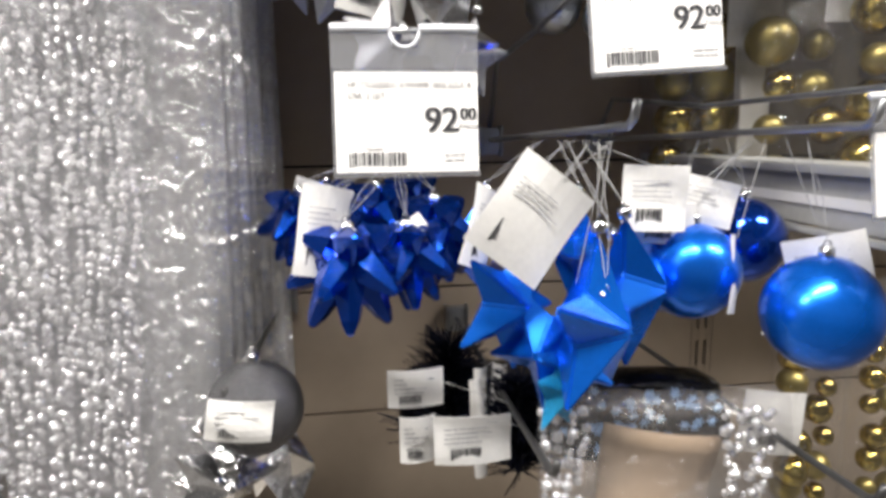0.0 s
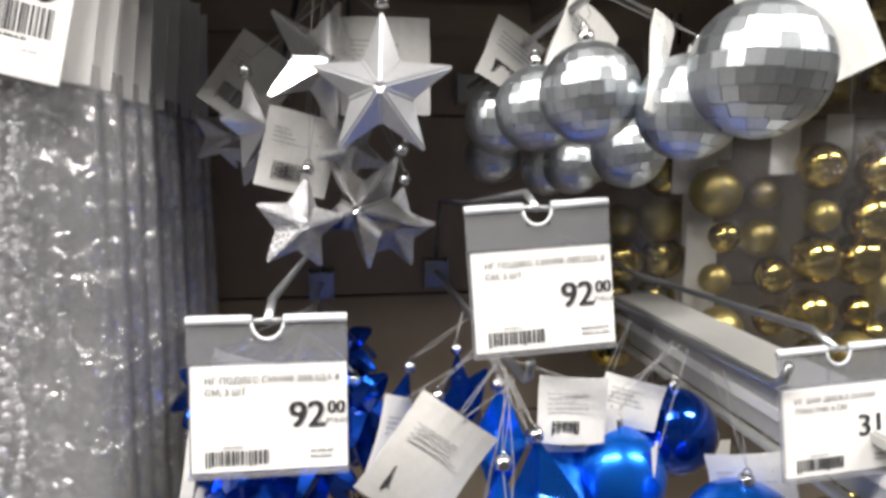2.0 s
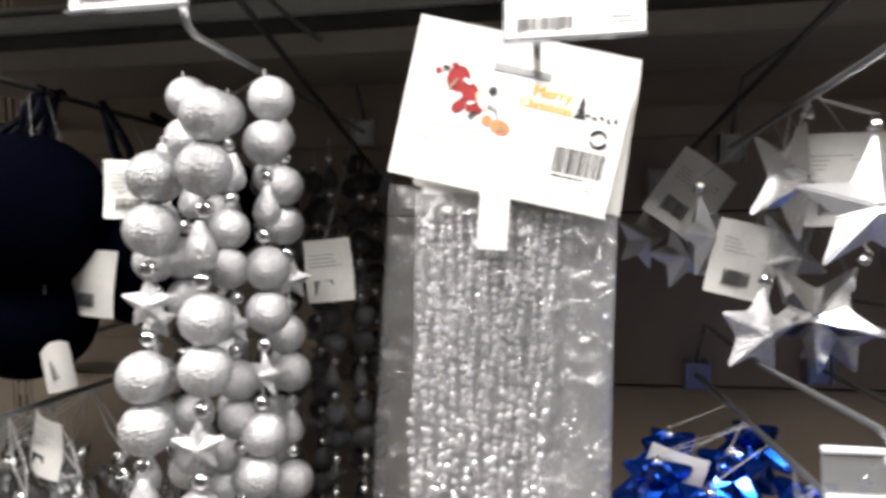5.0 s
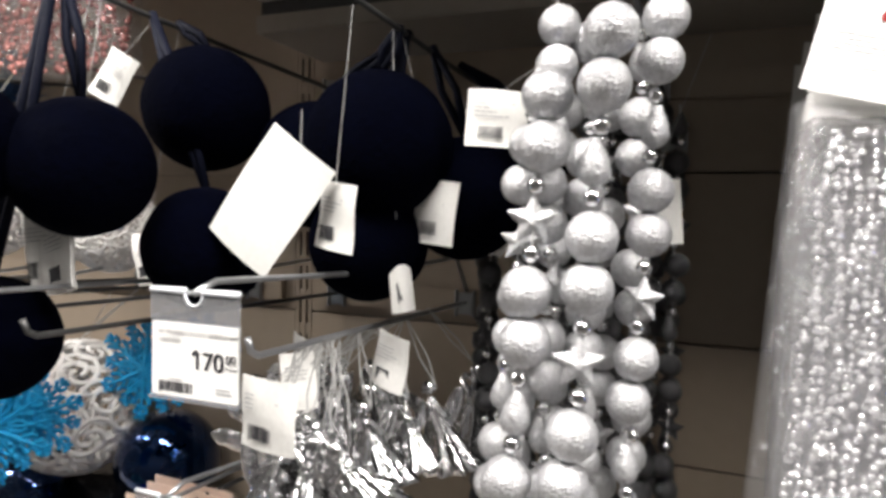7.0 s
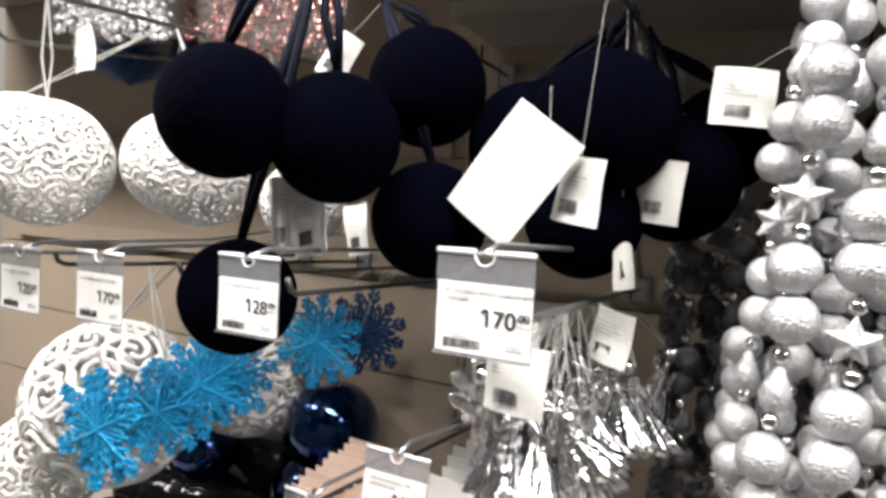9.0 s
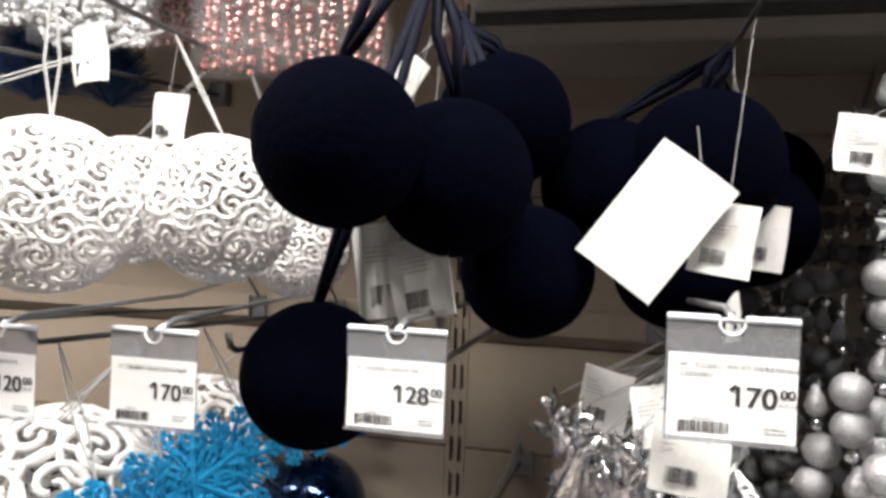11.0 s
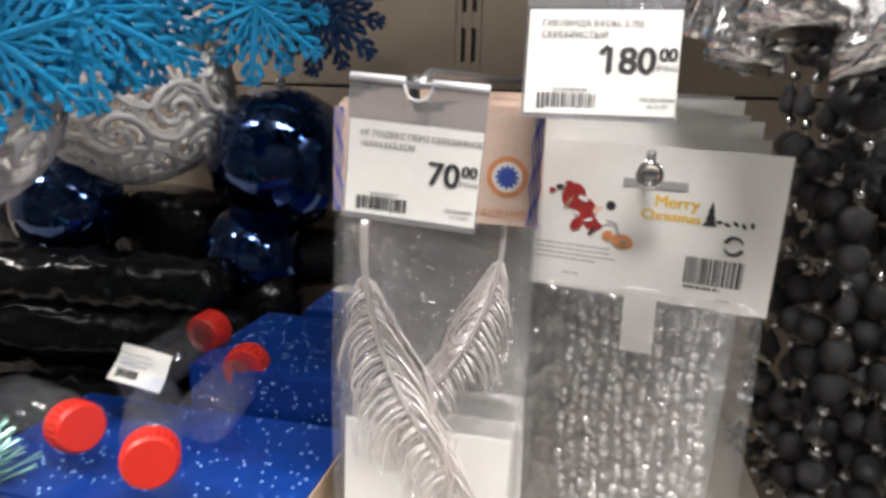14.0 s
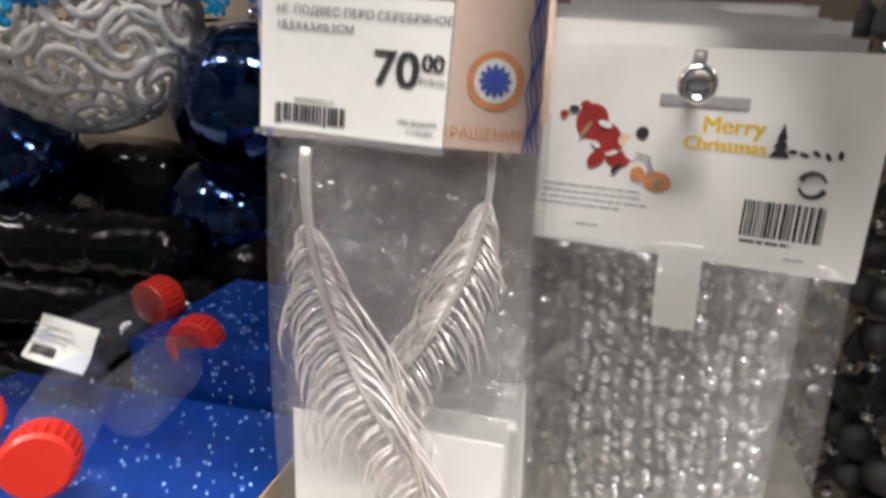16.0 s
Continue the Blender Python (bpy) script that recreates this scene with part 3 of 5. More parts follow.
def spike_star(at, r, material, label, hang, rz=0, ry=0):
    """A many-pointed star: fat faceted points with blunt tips, most of them aimed outwards and down."""
    s = thing("spiky_star", at, label, "star ornament", "blue stars", rz=rz, ry=ry)
    for n, tilt, q, turn in ((4, 66, 0.8, 0.2), (5, 118, 1.1, 0.5), (4, 152, 1.3, 0.0), (1, 180, 1.3, 0.0)):
        bm = bmesh.new()
        lathe(bm, [(r * 0.16, 0), (r * 0.31, r * 0.40), (r * 0.15, r * q * 0.84), (r * 0.07, r * q * 0.98), (r * 0.012, r * q)], 6)
        me = mesh("point", bm, material)
        for k in range(n):
            part("point", me, material, s, m=Matrix.Rotation(2 * math.pi * k / n + turn, 4, "Z") @ Matrix.Rotation(radians(tilt), 4, "Y"))
    part("cap", CAP, CHROME, s, "chrome cap", m=pose(0, 0, r * 0.30))
    thread(s, s.matrix_basis.inverted() @ Vector(hang), start=(0, 0, r * 0.30 + 0.01))
    return s


LSP = "dark blue shiny star with many downward points"
for px, r, rz in (((0.081, -0.340, 1.443), 0.042, 0), ((0.122, -0.300, 1.440), 0.037, 9), ((0.150, -0.235, 1.450), 0.042, 20), ((0.072, -0.255, 1.452), 0.038, 33), ((0.104, -0.190, 1.460), 0.038, 50), ((0.060, -0.150, 1.462), 0.038, 12), ((0.040, -0.210, 1.458), 0.038, 70), ((0.140, -0.120, 1.462), 0.038, 5)):
    spike_star(px, r, BLUE_D, LSP, (0.115, px[1], 1.508), rz=rz)
for px, r, m, rz, ry, y in (((0.233, -0.376, 1.396), 0.062, BLUE, 48, 6, -0.376), ((0.280, -0.325, 1.408), 0.062, BLUE, 54, -26, -0.325), ((0.186, -0.340, 1.404), 0.052, BLUE, 34, 28, -0.34), ((0.210, -0.360, 1.378), 0.050, BLUE, -40, 40, -0.355),
                            ((0.205, -0.290, 1.415), 0.052, BLUE_D, 62, 12, -0.29), ((0.258, -0.270, 1.425), 0.050, BLUE, 70, -14, -0.27), ((0.295, -0.290, 1.400), 0.052, BLUE_D, 40, -34, -0.29), ((0.180, -0.230, 1.425), 0.048, BLUE_D, 20, 18, -0.23), ((0.240, -0.200, 1.430), 0.048, BLUE_D, 45, -8, -0.20)):
    star(px, r, m, LB, on(B1, y), rz=rz, ry=ry, depth=0.44, inner=0.44, group="blue stars")
star((0.214, -0.370, 1.352), 0.031, CYAN, "blue glittered star hanging low in the cluster", on(B1, -0.37), rz=40, ry=10, group="blue stars")
bauble((0.393, -0.373, 1.396), 0.0385, BLUE, "satin blue plastic bauble with a silver cap", on(B2, -0.373))
bauble((0.391, -0.280, 1.430), 0.0340, BLUE_D, LBD, on(B2, -0.28))
bauble((0.333, -0.310, 1.414), 0.0360, BLUE, LBD, on(B2, -0.31))
bauble((0.346, -0.240, 1.396), 0.0329, BLUE_D, LBD, on(B2, -0.24))
for px, w, h, rz, ry, hk, sd in (((0.212, -0.380, 1.492), 0.056, 0.066, 8, 38, B1, 41), ((0.295, -0.330, 1.494), 0.046, 0.046, -6, 2, B1, 42), ((0.308, -0.320, 1.467), 0.056, 0.030, 10, 6, B2, 43), ((0.348, -0.310, 1.482), 0.044, 0.034, -10, 14, B2, 44),
                               ((0.183, -0.310, 1.479), 0.030, 0.058, 46, 24, B1, 45), ((0.405, -0.352, 1.444), 0.052, 0.05, -34, -14, B2, 46), ((0.356, -0.330, 1.443), 0.020, 0.056, 60, 10, B2, 47), ((0.072, -0.340, 1.486), 0.034, 0.058, 30, 12, (0.115, 0, 1.516), 48), ((0.122, -0.300, 1.457), 0.022, 0.022, 0, -35, (0.115, 0, 1.516), 49)):
    paper_label(px, w, h, rz=rz, ry=ry, seed=sd, bend=0.003, hang=on(hk, px[1]))


for px, w, h, ry, sd in (((0.062, -0.200, 1.478), 0.05, 0.04, 18, 143),):
    paper_label(px, w, h, ry=ry, seed=sd, hang=(0.115, px[1], 1.508))
hook((-0.244, 0.000, 1.724), (-0.282, -0.300, 1.853))
hook((0.075, 0.000, 1.717), (0.143, -0.300, 1.824))


# ---- gold bauble packs and the pale rail ----
def gold_pack(at, r, rows, seed, cols=2):
    """A clear tube of gold balls with a card header, hanging."""
    rnd = random.Random(seed)
    g = thing("gold_bauble_pack", at, "clear hanging pack full of shiny and matt gold balls", "bauble pack", "gold packs")
    w = r * 2 * cols
    for j in range(rows):
        for i in range(cols):
            p = (r * (2 * i - cols + 1) + rnd.uniform(-1, 1) * r * 0.30, rnd.uniform(-0.5, 0.5) * r, -r - j * r * 1.8 + rnd.uniform(-1, 1) * r * 0.2)
            me = GB1 if rnd.random() < 0.6 else GB2
            q = r / 0.02 * rnd.choice((0.62, 0.78, 0.92, 1.0, 1.05))
            part("ball", me, GOLD, g, m=Matrix.Translation(p) @ Matrix.Diagonal((q, q, q, 1)))
    bm = bmesh.new()
    lathe(bm, [(w * 0.54, -rows * r * 1.95), (w * 0.56, -r), (w * 0.5, 0.01), (w * 0.2, 0.03)], 16)
    part("clear_tube", smooth(bm), TUBE, g, "clear plastic wrap")
    part("header_card", sheet(w * 0.3, 0.05), PAPER, g, "white header", m=pose(-w * 0.5, 0.02, 0.02))
    bm = bmesh.new()
    tube(bm, [(0, 0, 0.028), (0, 0.004, 0.11)], 0.0008, 4)
    part("hanger", bm, THREAD, g)
    return g


GB1 = mesh("ball", ball(0.02, 20, 12), GOLD)
GB2 = mesh("ball", ball(0.02, 20, 12), GOLD_M)
P = (0.533, -0.130, 1.631)
straight(P[0] + 0.02, P[2] + 0.10, -0.20)
straight(P[0] + 0.13, P[2] + 0.10, -0.20)
for k, (dx, dy, dz) in enumerate(((0, 0, 0), (0.085, -0.03, 0.02), (0.165, 0, 0.03), (-0.075, 0.07, 0.01), (0.25, -0.02, 0.02), (0.33, 0, 0.02))):
    gold_pack((P[0] + dx, P[1] + dy, P[2] + dz), 0.025, 5, 60 + k)
for k, dx in enumerate((0.02, 0.11, 0.20, 0.29)):
    gold_pack((P[0] + dx, P[1], P[2] + 0.27), 0.019, 6, 70 + k)
    gold_pack((P[0] + dx, P[1] - 0.03, P[2] - 0.30), 0.017, 7, 80 + k)
for k, (x, y, z) in enumerate(((0.512, -0.085, 1.600), (0.506, -0.105, 1.520), (0.535, -0.075, 1.690), (0.500, -0.060, 1.475))):
    c = new("pack_card", mesh("pack_card", sheet(0.040, 0.105, 0.0008, wave=0.001, seed=k), CARD))
    c.matrix_basis = pose(x, y, z + 0.05, 0, 0, 12)
    tagged(c, "plain white header card of a gold pack", "card", "pack cards")
Q = (0.430, -0.300, 1.487)
rail = thing("shelf_rail", (Q[0] + 0.02, 0, Q[2]), "pale grey profiled rail along the side of a shelf", "rail", kind="structure")
bm = bmesh.new()
box(bm, -0.012, 0.012, -0.46, -0.001, -0.045, -0.004, 0.002)
box(bm, -0.022, 0.03, -0.46, -0.001, -0.004, 0.004, 0.0015)
box(bm, -0.020, -0.012, -0.46, -0.001, -0.05, -0.045, 0.001)
part("profile", bm, RAIL, rail)
bm = bmesh.new()
box(bm, -0.0145, -0.0122, -0.45, -0.02, -0.028, -0.020)
part("groove_strip", bm, CARD, rail, "white inlay strip")


def bead_strings(w, h, n, r, seed, material, name="bead_strings"):
    """Many short strings of small beads side by side."""
    rnd = random.Random(seed)
    ico = bmesh.new()
    bmesh.ops.create_icosphere(ico, subdivisions=1, radius=1)
    base_v = [v.co.copy() for v in ico.verts]
    base_f = [[v.index for v in f.verts] for f in ico.faces]
    ico.free()
    vs, fs = [], []
    for i in range(n):
        x = (i / (n - 1) - 0.5) * w
        z = 0.0
        ph = rnd.uniform(0, 6)
        while z > -h:
            q = r * rnd.choice((0.7, 0.85, 1.0, 1.25))
            c = Vector((x + 0.002 * math.sin(z * 60 + ph) + rnd.uniform(-1, 1) * 0.0007, rnd.uniform(-0.006, 0.006), z))
            k = len(vs)
            vs.extend([tuple(c + v * q) for v in base_v])
            fs.extend([[a + k for a in f] for f in base_f])
            z -= q * 1.9
    me = bpy.data.meshes.new(name)
    me.from_pydata(vs, [], fs)
    me.materials.append(material)
    return me


# ---- lower row under the blue stars ----
straight(0.0, 1.335, -0.34)
straight(0.20, 1.30, -0.40)
straight(0.38, 1.29, -0.44)
bauble((0.015, -0.330, 1.338), 0.0321, DARK_GLITTER, "dark grey glittered bauble on the lower hook", (0.0, -0.33, 1.345))
bauble((-0.040, -0.200, 1.302), 0.0295, DARK_GLITTER, "dark grey glittered bauble on the lower hook", (0.0, -0.2, 1.343))
paper_label((0.014, -0.370, 1.358), 0.04, 0.026, rz=10, ry=10, seed=51, hang=(0.0, -0.33, 1.345))
paper_label((0.126, -0.300, 1.346), 0.042, 0.03, seed=52, hang=(0.20, -0.29, 1.31))
paper_label((0.164, -0.330, 1.320), 0.056, 0.036, seed=53, hang=(0.20, -0.33, 1.31))
paper_label((0.125, -0.320, 1.318), 0.026, 0.036, seed=54, hang=(0.20, -0.31, 1.31))


def soft_pack(at, w, h, d, material, label, seed, specks=0):
    """A pillow-like wrapped pack, creased, standing or hanging."""
    rnd = random.Random(seed)
    p = thing("wrapped_pack", at, label, "pack", "wrapped packs", rz=rnd.uniform(-12, 12))
    bm = bmesh.new()
    bmesh.ops.create_uvsphere(bm, u_segments=28, v_segments=18, radius=1)
    for v in bm.verts:
        s = [math.copysign(abs(c) ** 0.5, c) for c in v.co]
        n = noise.noise(Vector((v.co.x * 3 + seed, v.co.y * 3, v.co.z * 3))) * 0.12
        v.co = Vector((s[0] * w / 2 * (1 + n), s[1] * d / 2 * (1 + n), s[2] * h / 2))
    part("wrapper", smooth(bm), material, p)
    if specks:
        bm = bmesh.new()
        for _ in range(specks):
            x, z = rnd.uniform(-0.42, 0.42) * w, rnd.uniform(-0.42, 0.42) * h
            for a in range(3):
                c, s = math.cos(a * 1.047) * 0.004, math.sin(a * 1.047) * 0.004
                tube(bm, [(x - c, -d * 0.52, z - s), (x + c, -d * 0.52, z + s)], 0.0005, 4)
        part("snowflake_print", bm, SPECK, p, "pale snowflake print")
    return p


soft_pack((0.300, -0.290, 1.295), 0.14, 0.07, 0.05, BLACKBAG, "dark patterned gift pack with pale snowflakes under the stars", 1, 60)
soft_pack((0.196, -0.150, 1.255), 0.15, 0.07, 0.08, BLACKBAG, "black glossy wrapped pack behind the labels", 3)


def film_bag(at, w, h, rz, seed):
    """A crinkled clear bag round a folded kraft insert and loose silver beads."""
    b = thing("clear_bag", at, "crinkled clear bag with kraft insert and silver beads", "bag", rz=rz)
    bm = sheet(w * 0.50, h * 0.6, 0.006, 6, 6, bend=0.006, wave=0.004, seed=seed)
    part("kraft_insert", smooth(bm), KRAFT, b, "tan kraft insert", m=pose(w * 0.04, 0.016, -h * 0.26, 0, 7, 0))
    for k, x in enumerate((-0.42, 0.36)):
        tagged(part("bead_cluster", bead_strings(w * 0.16, h * 0.8, 4, 0.0036, seed + k, BEADS), BEADS, b, "loose silver beads", m=pose(w * x, 0.004, -h * 0.10)), kind="stuff")
    bm = sheet(w, h, 0.03, 16, 12, bend=0.010, wave=0.006, seed=seed)
    for v in bm.verts:
        v.co.y += 0.008 * noise.noise(v.co * 40)
    part("film", smooth(bm), BAG_SOFT, b, "crinkled clear film")
    return b


film_bag((0.285, -0.375, 1.345), 0.16, 0.13, -6, 5)
paper_label((0.455, -0.250, 1.285), 0.055, 0.060, ry=6, rz=-10, seed=55, hang=(0.38, -0.25, 1.30))
for px, q, rz in (((-0.010, -0.335, 1.290), 0.7, 30), ((0.030, -0.300, 1.275), 0.7, 100), ((-0.045, -0.290, 1.275), 0.65, -40), ((0.005, -0.260, 1.270), 0.7, 160)):
    star(px, 0.042 * q / 0.7, CRUMPLE, "crumpled silver foil star on the lower hook", (0.0, px[1], 1.345), rz=rz, ry=25, depth=0.5, group="foil stars")
for k, px in enumerate(((0.175, -0.285, 1.330), (0.185, -0.25, 1.325), (0.205, -0.23, 1.320))):
    paper_label(px, 0.012, 0.085, rz=20 - 14 * k, ry=4 * k - 4, seed=56 + k, printed=False, hang=(0.20, px[1], 1.335))
low = thing("low_shelf", (0.0, 0, 1.02), "grey metal shelf under the hanging ornaments", "shelf", kind="structure")
part("tray", box(bmesh.new(), -0.15, 0.47, -0.38, -0.001, -0.03, 0.0, 0.003), SHELF, low)


# ---- bead garland packs with a printed header card ----
def blob(parent, x, z, rx, rz, material, y=-0.0007, name="print_shape", turn=0.0):
    bm = bmesh.new()
    bmesh.ops.create_circle(bm, cap_ends=True, segments=20, radius=1, matrix=pose(x, y, z, 90, turn, 0) @ Matrix.Diagonal((rx, rz, 1, 1)))
    return part(name, bm, material, parent)


def print_header(card, w, h):
    """The printed front of a header card: a rider picture as plain shapes, greeting, recycling mark, barcode, fine print."""
    s = w / 0.146
    k = 0
    for x, z, a, b, m, t in ((-0.048, -0.036, 0.009, 0.010, PRINT_RED, 20), (-0.040, -0.044, 0.010, 0.008, PRINT_RED, 30), (-0.033, -0.055, 0.007, 0.005, PRINT_RED, 10), (-0.030, -0.045, 0.004, 0.004, PRINT_SKIN, 0),
                             (-0.026, -0.049, 0.005, 0.006, CARD, 0), (-0.022, -0.040, 0.0035, 0.0035, PRINT, 0), (-0.012, -0.065, 0.008, 0.0055, PRINT_ORANGE, 10), (-0.022, -0.062, 0.004, 0.004, PRINT_ORANGE, 0), (-0.044, -0.056, 0.004, 0.006, PRINT_RED, 40),
                             (-0.058, -0.030, 0.003, 0.002, PRINT, 0), (-0.052, -0.027, 0.003, 0.002, PRINT_RED, 0), (-0.063, -0.033, 0.0025, 0.002, PRINT_RED, 0), (-0.045, -0.048, 0.003, 0.0015, CARD, 30), (-0.051, -0.041, 0.0012, 0.006, KRAFT, 30), (-0.036, -0.052, 0.0035, 0.0012, CARD, -20), (-0.033, -0.060, 0.0015, 0.004, PRINT, 40), (-0.041, -0.037, 0.004, 0.0018, CARD, 20), (-0.016, -0.057, 0.0008, 0.006, PRINT_GREY, -25), (-0.011, -0.066, 0.003, 0.002, KRAFT, 0), (-0.020, -0.052, 0.005, 0.0008, PRINT_GREY, 15)):
        blob(card, (x * 0.92 + 0.002) * s, (z * 0.88 - 0.006) * s, a * s * 0.85, b * s * 0.85, m, y=-0.0007 - 0.00004 * k, turn=t)
        k += 1
    writing("Merry", 0.0105 * s, PRINT_YELLOW, card, 0.007 * s, -0.0385 * s, bold=0.0003)
    writing("Christmas", 0.0085 * s, PRINT_YELLOW, card, 0.000 * s, -0.0465 * s, bold=0.0003)
    bm = bmesh.new()
    for j, q in enumerate((0.007, 0.005, 0.0035)):
        z = (-0.047 + 0.0040 * j) * s
        vs = [bm.verts.new(((0.0405 - q * 0.6) * s, -0.0008, z)), bm.verts.new(((0.0405 + q * 0.6) * s, -0.0008, z)), bm.verts.new((0.0405 * s, -0.0008, z + 0.007 * s))]
        bm.faces.new(vs)
    part("tree_print", bm, PRINT, card, "dark tree print")
    for j in range(5):
        blob(card, (0.0455 + 0.0046 * j) * s, (-0.044 - 0.001 * (j % 2)) * s, 0.002 * s, 0.001 * s, PRINT, turn=20 * j)
    bm = bmesh.new()
    for a0 in (20, 200):
        pts = [(0.0555 * s + 0.0052 * s * math.cos(radians(a0 + a)), -0.0008, -0.0575 * s + 0.0052 * s * math.sin(radians(a0 + a))) for a in range(0, 141, 14)]
        tube(bm, pts, [0.0014 * s * (0.4 + 0.06 * i) for i in range(11)], 4)
    part("recycling_mark", bm, PRINT, card, "black recycling mark")
    bars(card, 0.030 * s, -0.0835 * s, 0.033 * s, 0.0165 * s, 77, tail=0.0)
    lines(card, 0.0305 * s, -0.0865 * s, 0.032 * s, 1, 0.003, 8, 0.0012 * s, material=PRINT)
    lines(card, -0.064 * s, -0.070 * s, 0.058 * s, 4, 0.0032 * s, 5, 0.0009 * s)
    lines(card, -0.045 * s, -0.089 * s, 0.012 * s, 1, 0.003, 6, 0.0009 * s)
    lines(card, 0.050 * s, -0.0925 * s, 0.012 * s, 1, 0.003, 7, 0.0009 * s)


def header_pack(at, w, h, bag_h, rz, ry, label, front=True, seed=0, strings=11, lean=0, shift=0.0):
    """Clear bag of silver bead strings under a white header card; the origin is the middle of the card's top edge."""
    p = thing("bead_garland_pack", at, label, "garland pack", "bead garland packs", rz=rz, ry=ry)
    card = part("header_card", sheet(w, h, 0.0008, wave=0.0 if front else 0.0012, seed=seed), CARD, p, "white printed header card")
    bag = part("bag", smooth(sheet(w * 0.98, bag_h, 0.024, 12, 30, wave=0.004, seed=seed + 1)), (BAG if w > 0.14 else BAG_SOFT) if front else BAG_DEEP, p, "crinkled clear bag", m=pose(0, 0.014, -h + 0.004, 0, lean, 0))
    if front:
        print_header(card, w, h)
        for piece in card.children:
            piece.matrix_basis = Matrix.Translation((shift, 0, 0.002)) @ piece.matrix_basis
        bm = bmesh.new()
        box(bm, -0.010 * w / 0.146, 0.010 * w / 0.146, -0.0012, -0.0002, -0.036 * w / 0.146, 0.006)
        part("paper_strip", bm, CARD, p, "white paper strip", m=pose(0, 0, -h, 0, lean, 0))
        tagged(part("bead_strings", bead_strings(w * 0.62, bag_h - 0.02, strings + 2, 0.0195 * w, seed, BEADS), BEADS, p, "strings of silver beads", m=pose(0, 0.014, -h - 0.012, 0, lean, 0)), kind="stuff")
        bm = bmesh.new()
        box(bm, -0.019 * w / 0.146, 0.019 * w / 0.146, -0.0010, -0.0005, -0.0255 * w / 0.146, -0.0205 * w / 0.146, 0.0002)
        part("hanger_hole", bm, PRINT_GREY, p, "grey hanger slot")
    else:
        tagged(part("bead_strings", bead_strings(w * 0.6, bag_h - 0.02, 7, 0.0034, seed, BEADS), BEADS, p, "strings of silver beads", m=pose(0, 0.014, -h - 0.012, 0, lean, 0)), kind="stuff")
    return p


LP = "silver bead garland in a clear bag with white header card"
W1, W2 = 2 * 0.0748, 2 * 0.0670
H1, H2 = (-0.060, -0.326, 1.801), (-0.581, -0.322, 1.308)
header_pack(H1, W1, W1 * 0.72, 0.50, 6, 13.5, LP, True, 3, 13, -9.5, 0.002)
for k in range(1, 14):
    header_pack((H1[0] + 0.003 * (k % 3), H1[1] + 0.021 * k, H1[2] - 0.003 - 0.0015 * k), W1 * 0.97, W1 * 0.70, 0.47, 3, 10 - 0.6 * k, LP, False, 10 + k, lean=-8 + 0.45 * k)
hook((H1[0] + 0.004, 0, H1[2] - 0.028), (H1[0] + 0.004, -0.345, H1[2] - 0.022), (-0.037, -0.430, 1.840), ZINC)
header_pack(H2, W2, W2 * 0.66, 0.30, -9, 1.5, LP, True, 5, 11, -2, -0.006)
for k in range(1, 8):
    header_pack((H2[0] - 0.004 * (k % 3), H2[1] + 0.020 * k, H2[2] + 0.003 + 0.004 * k), W2 * 0.97, W2 * 0.64, 0.28, -4, 1 + (k % 3), LP, False, 30 + k)
hook((H2[0] - 0.012, 0, H2[2] - 0.008), (H2[0] - 0.006, -0.328, H2[2] - 0.016), (-0.618, -0.400, 1.390), ZINC, True)


# ---- silver ball garlands ----
GBALL = mesh("ball", ball(0.0185, 20, 12), GLITTER)
GSMALL = mesh("ball", ball(0.0165, 16, 10), DARK_GLITTER)
BEADM = mesh("bead", ball(0.0065, 14, 8), CHROME)
GSTAR = star_mesh(0.021, 0.008, GLITTER, 0.5)
bm = bmesh.new()
lathe(bm, [(0.003, 0.017), (0.005, 0.012), (0.009, 0.004), (0.0115, -0.006), (0.009, -0.013), (0.003, -0.017)], 14)
GBELL = mesh("bell", smooth(bm), GLITTER)
# like GSMALL, darker copies with the shade of the rear strands in their colour
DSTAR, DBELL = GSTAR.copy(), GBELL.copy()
DSTAR.materials[0] = DBELL.materials[0] = DARK_GLITTER


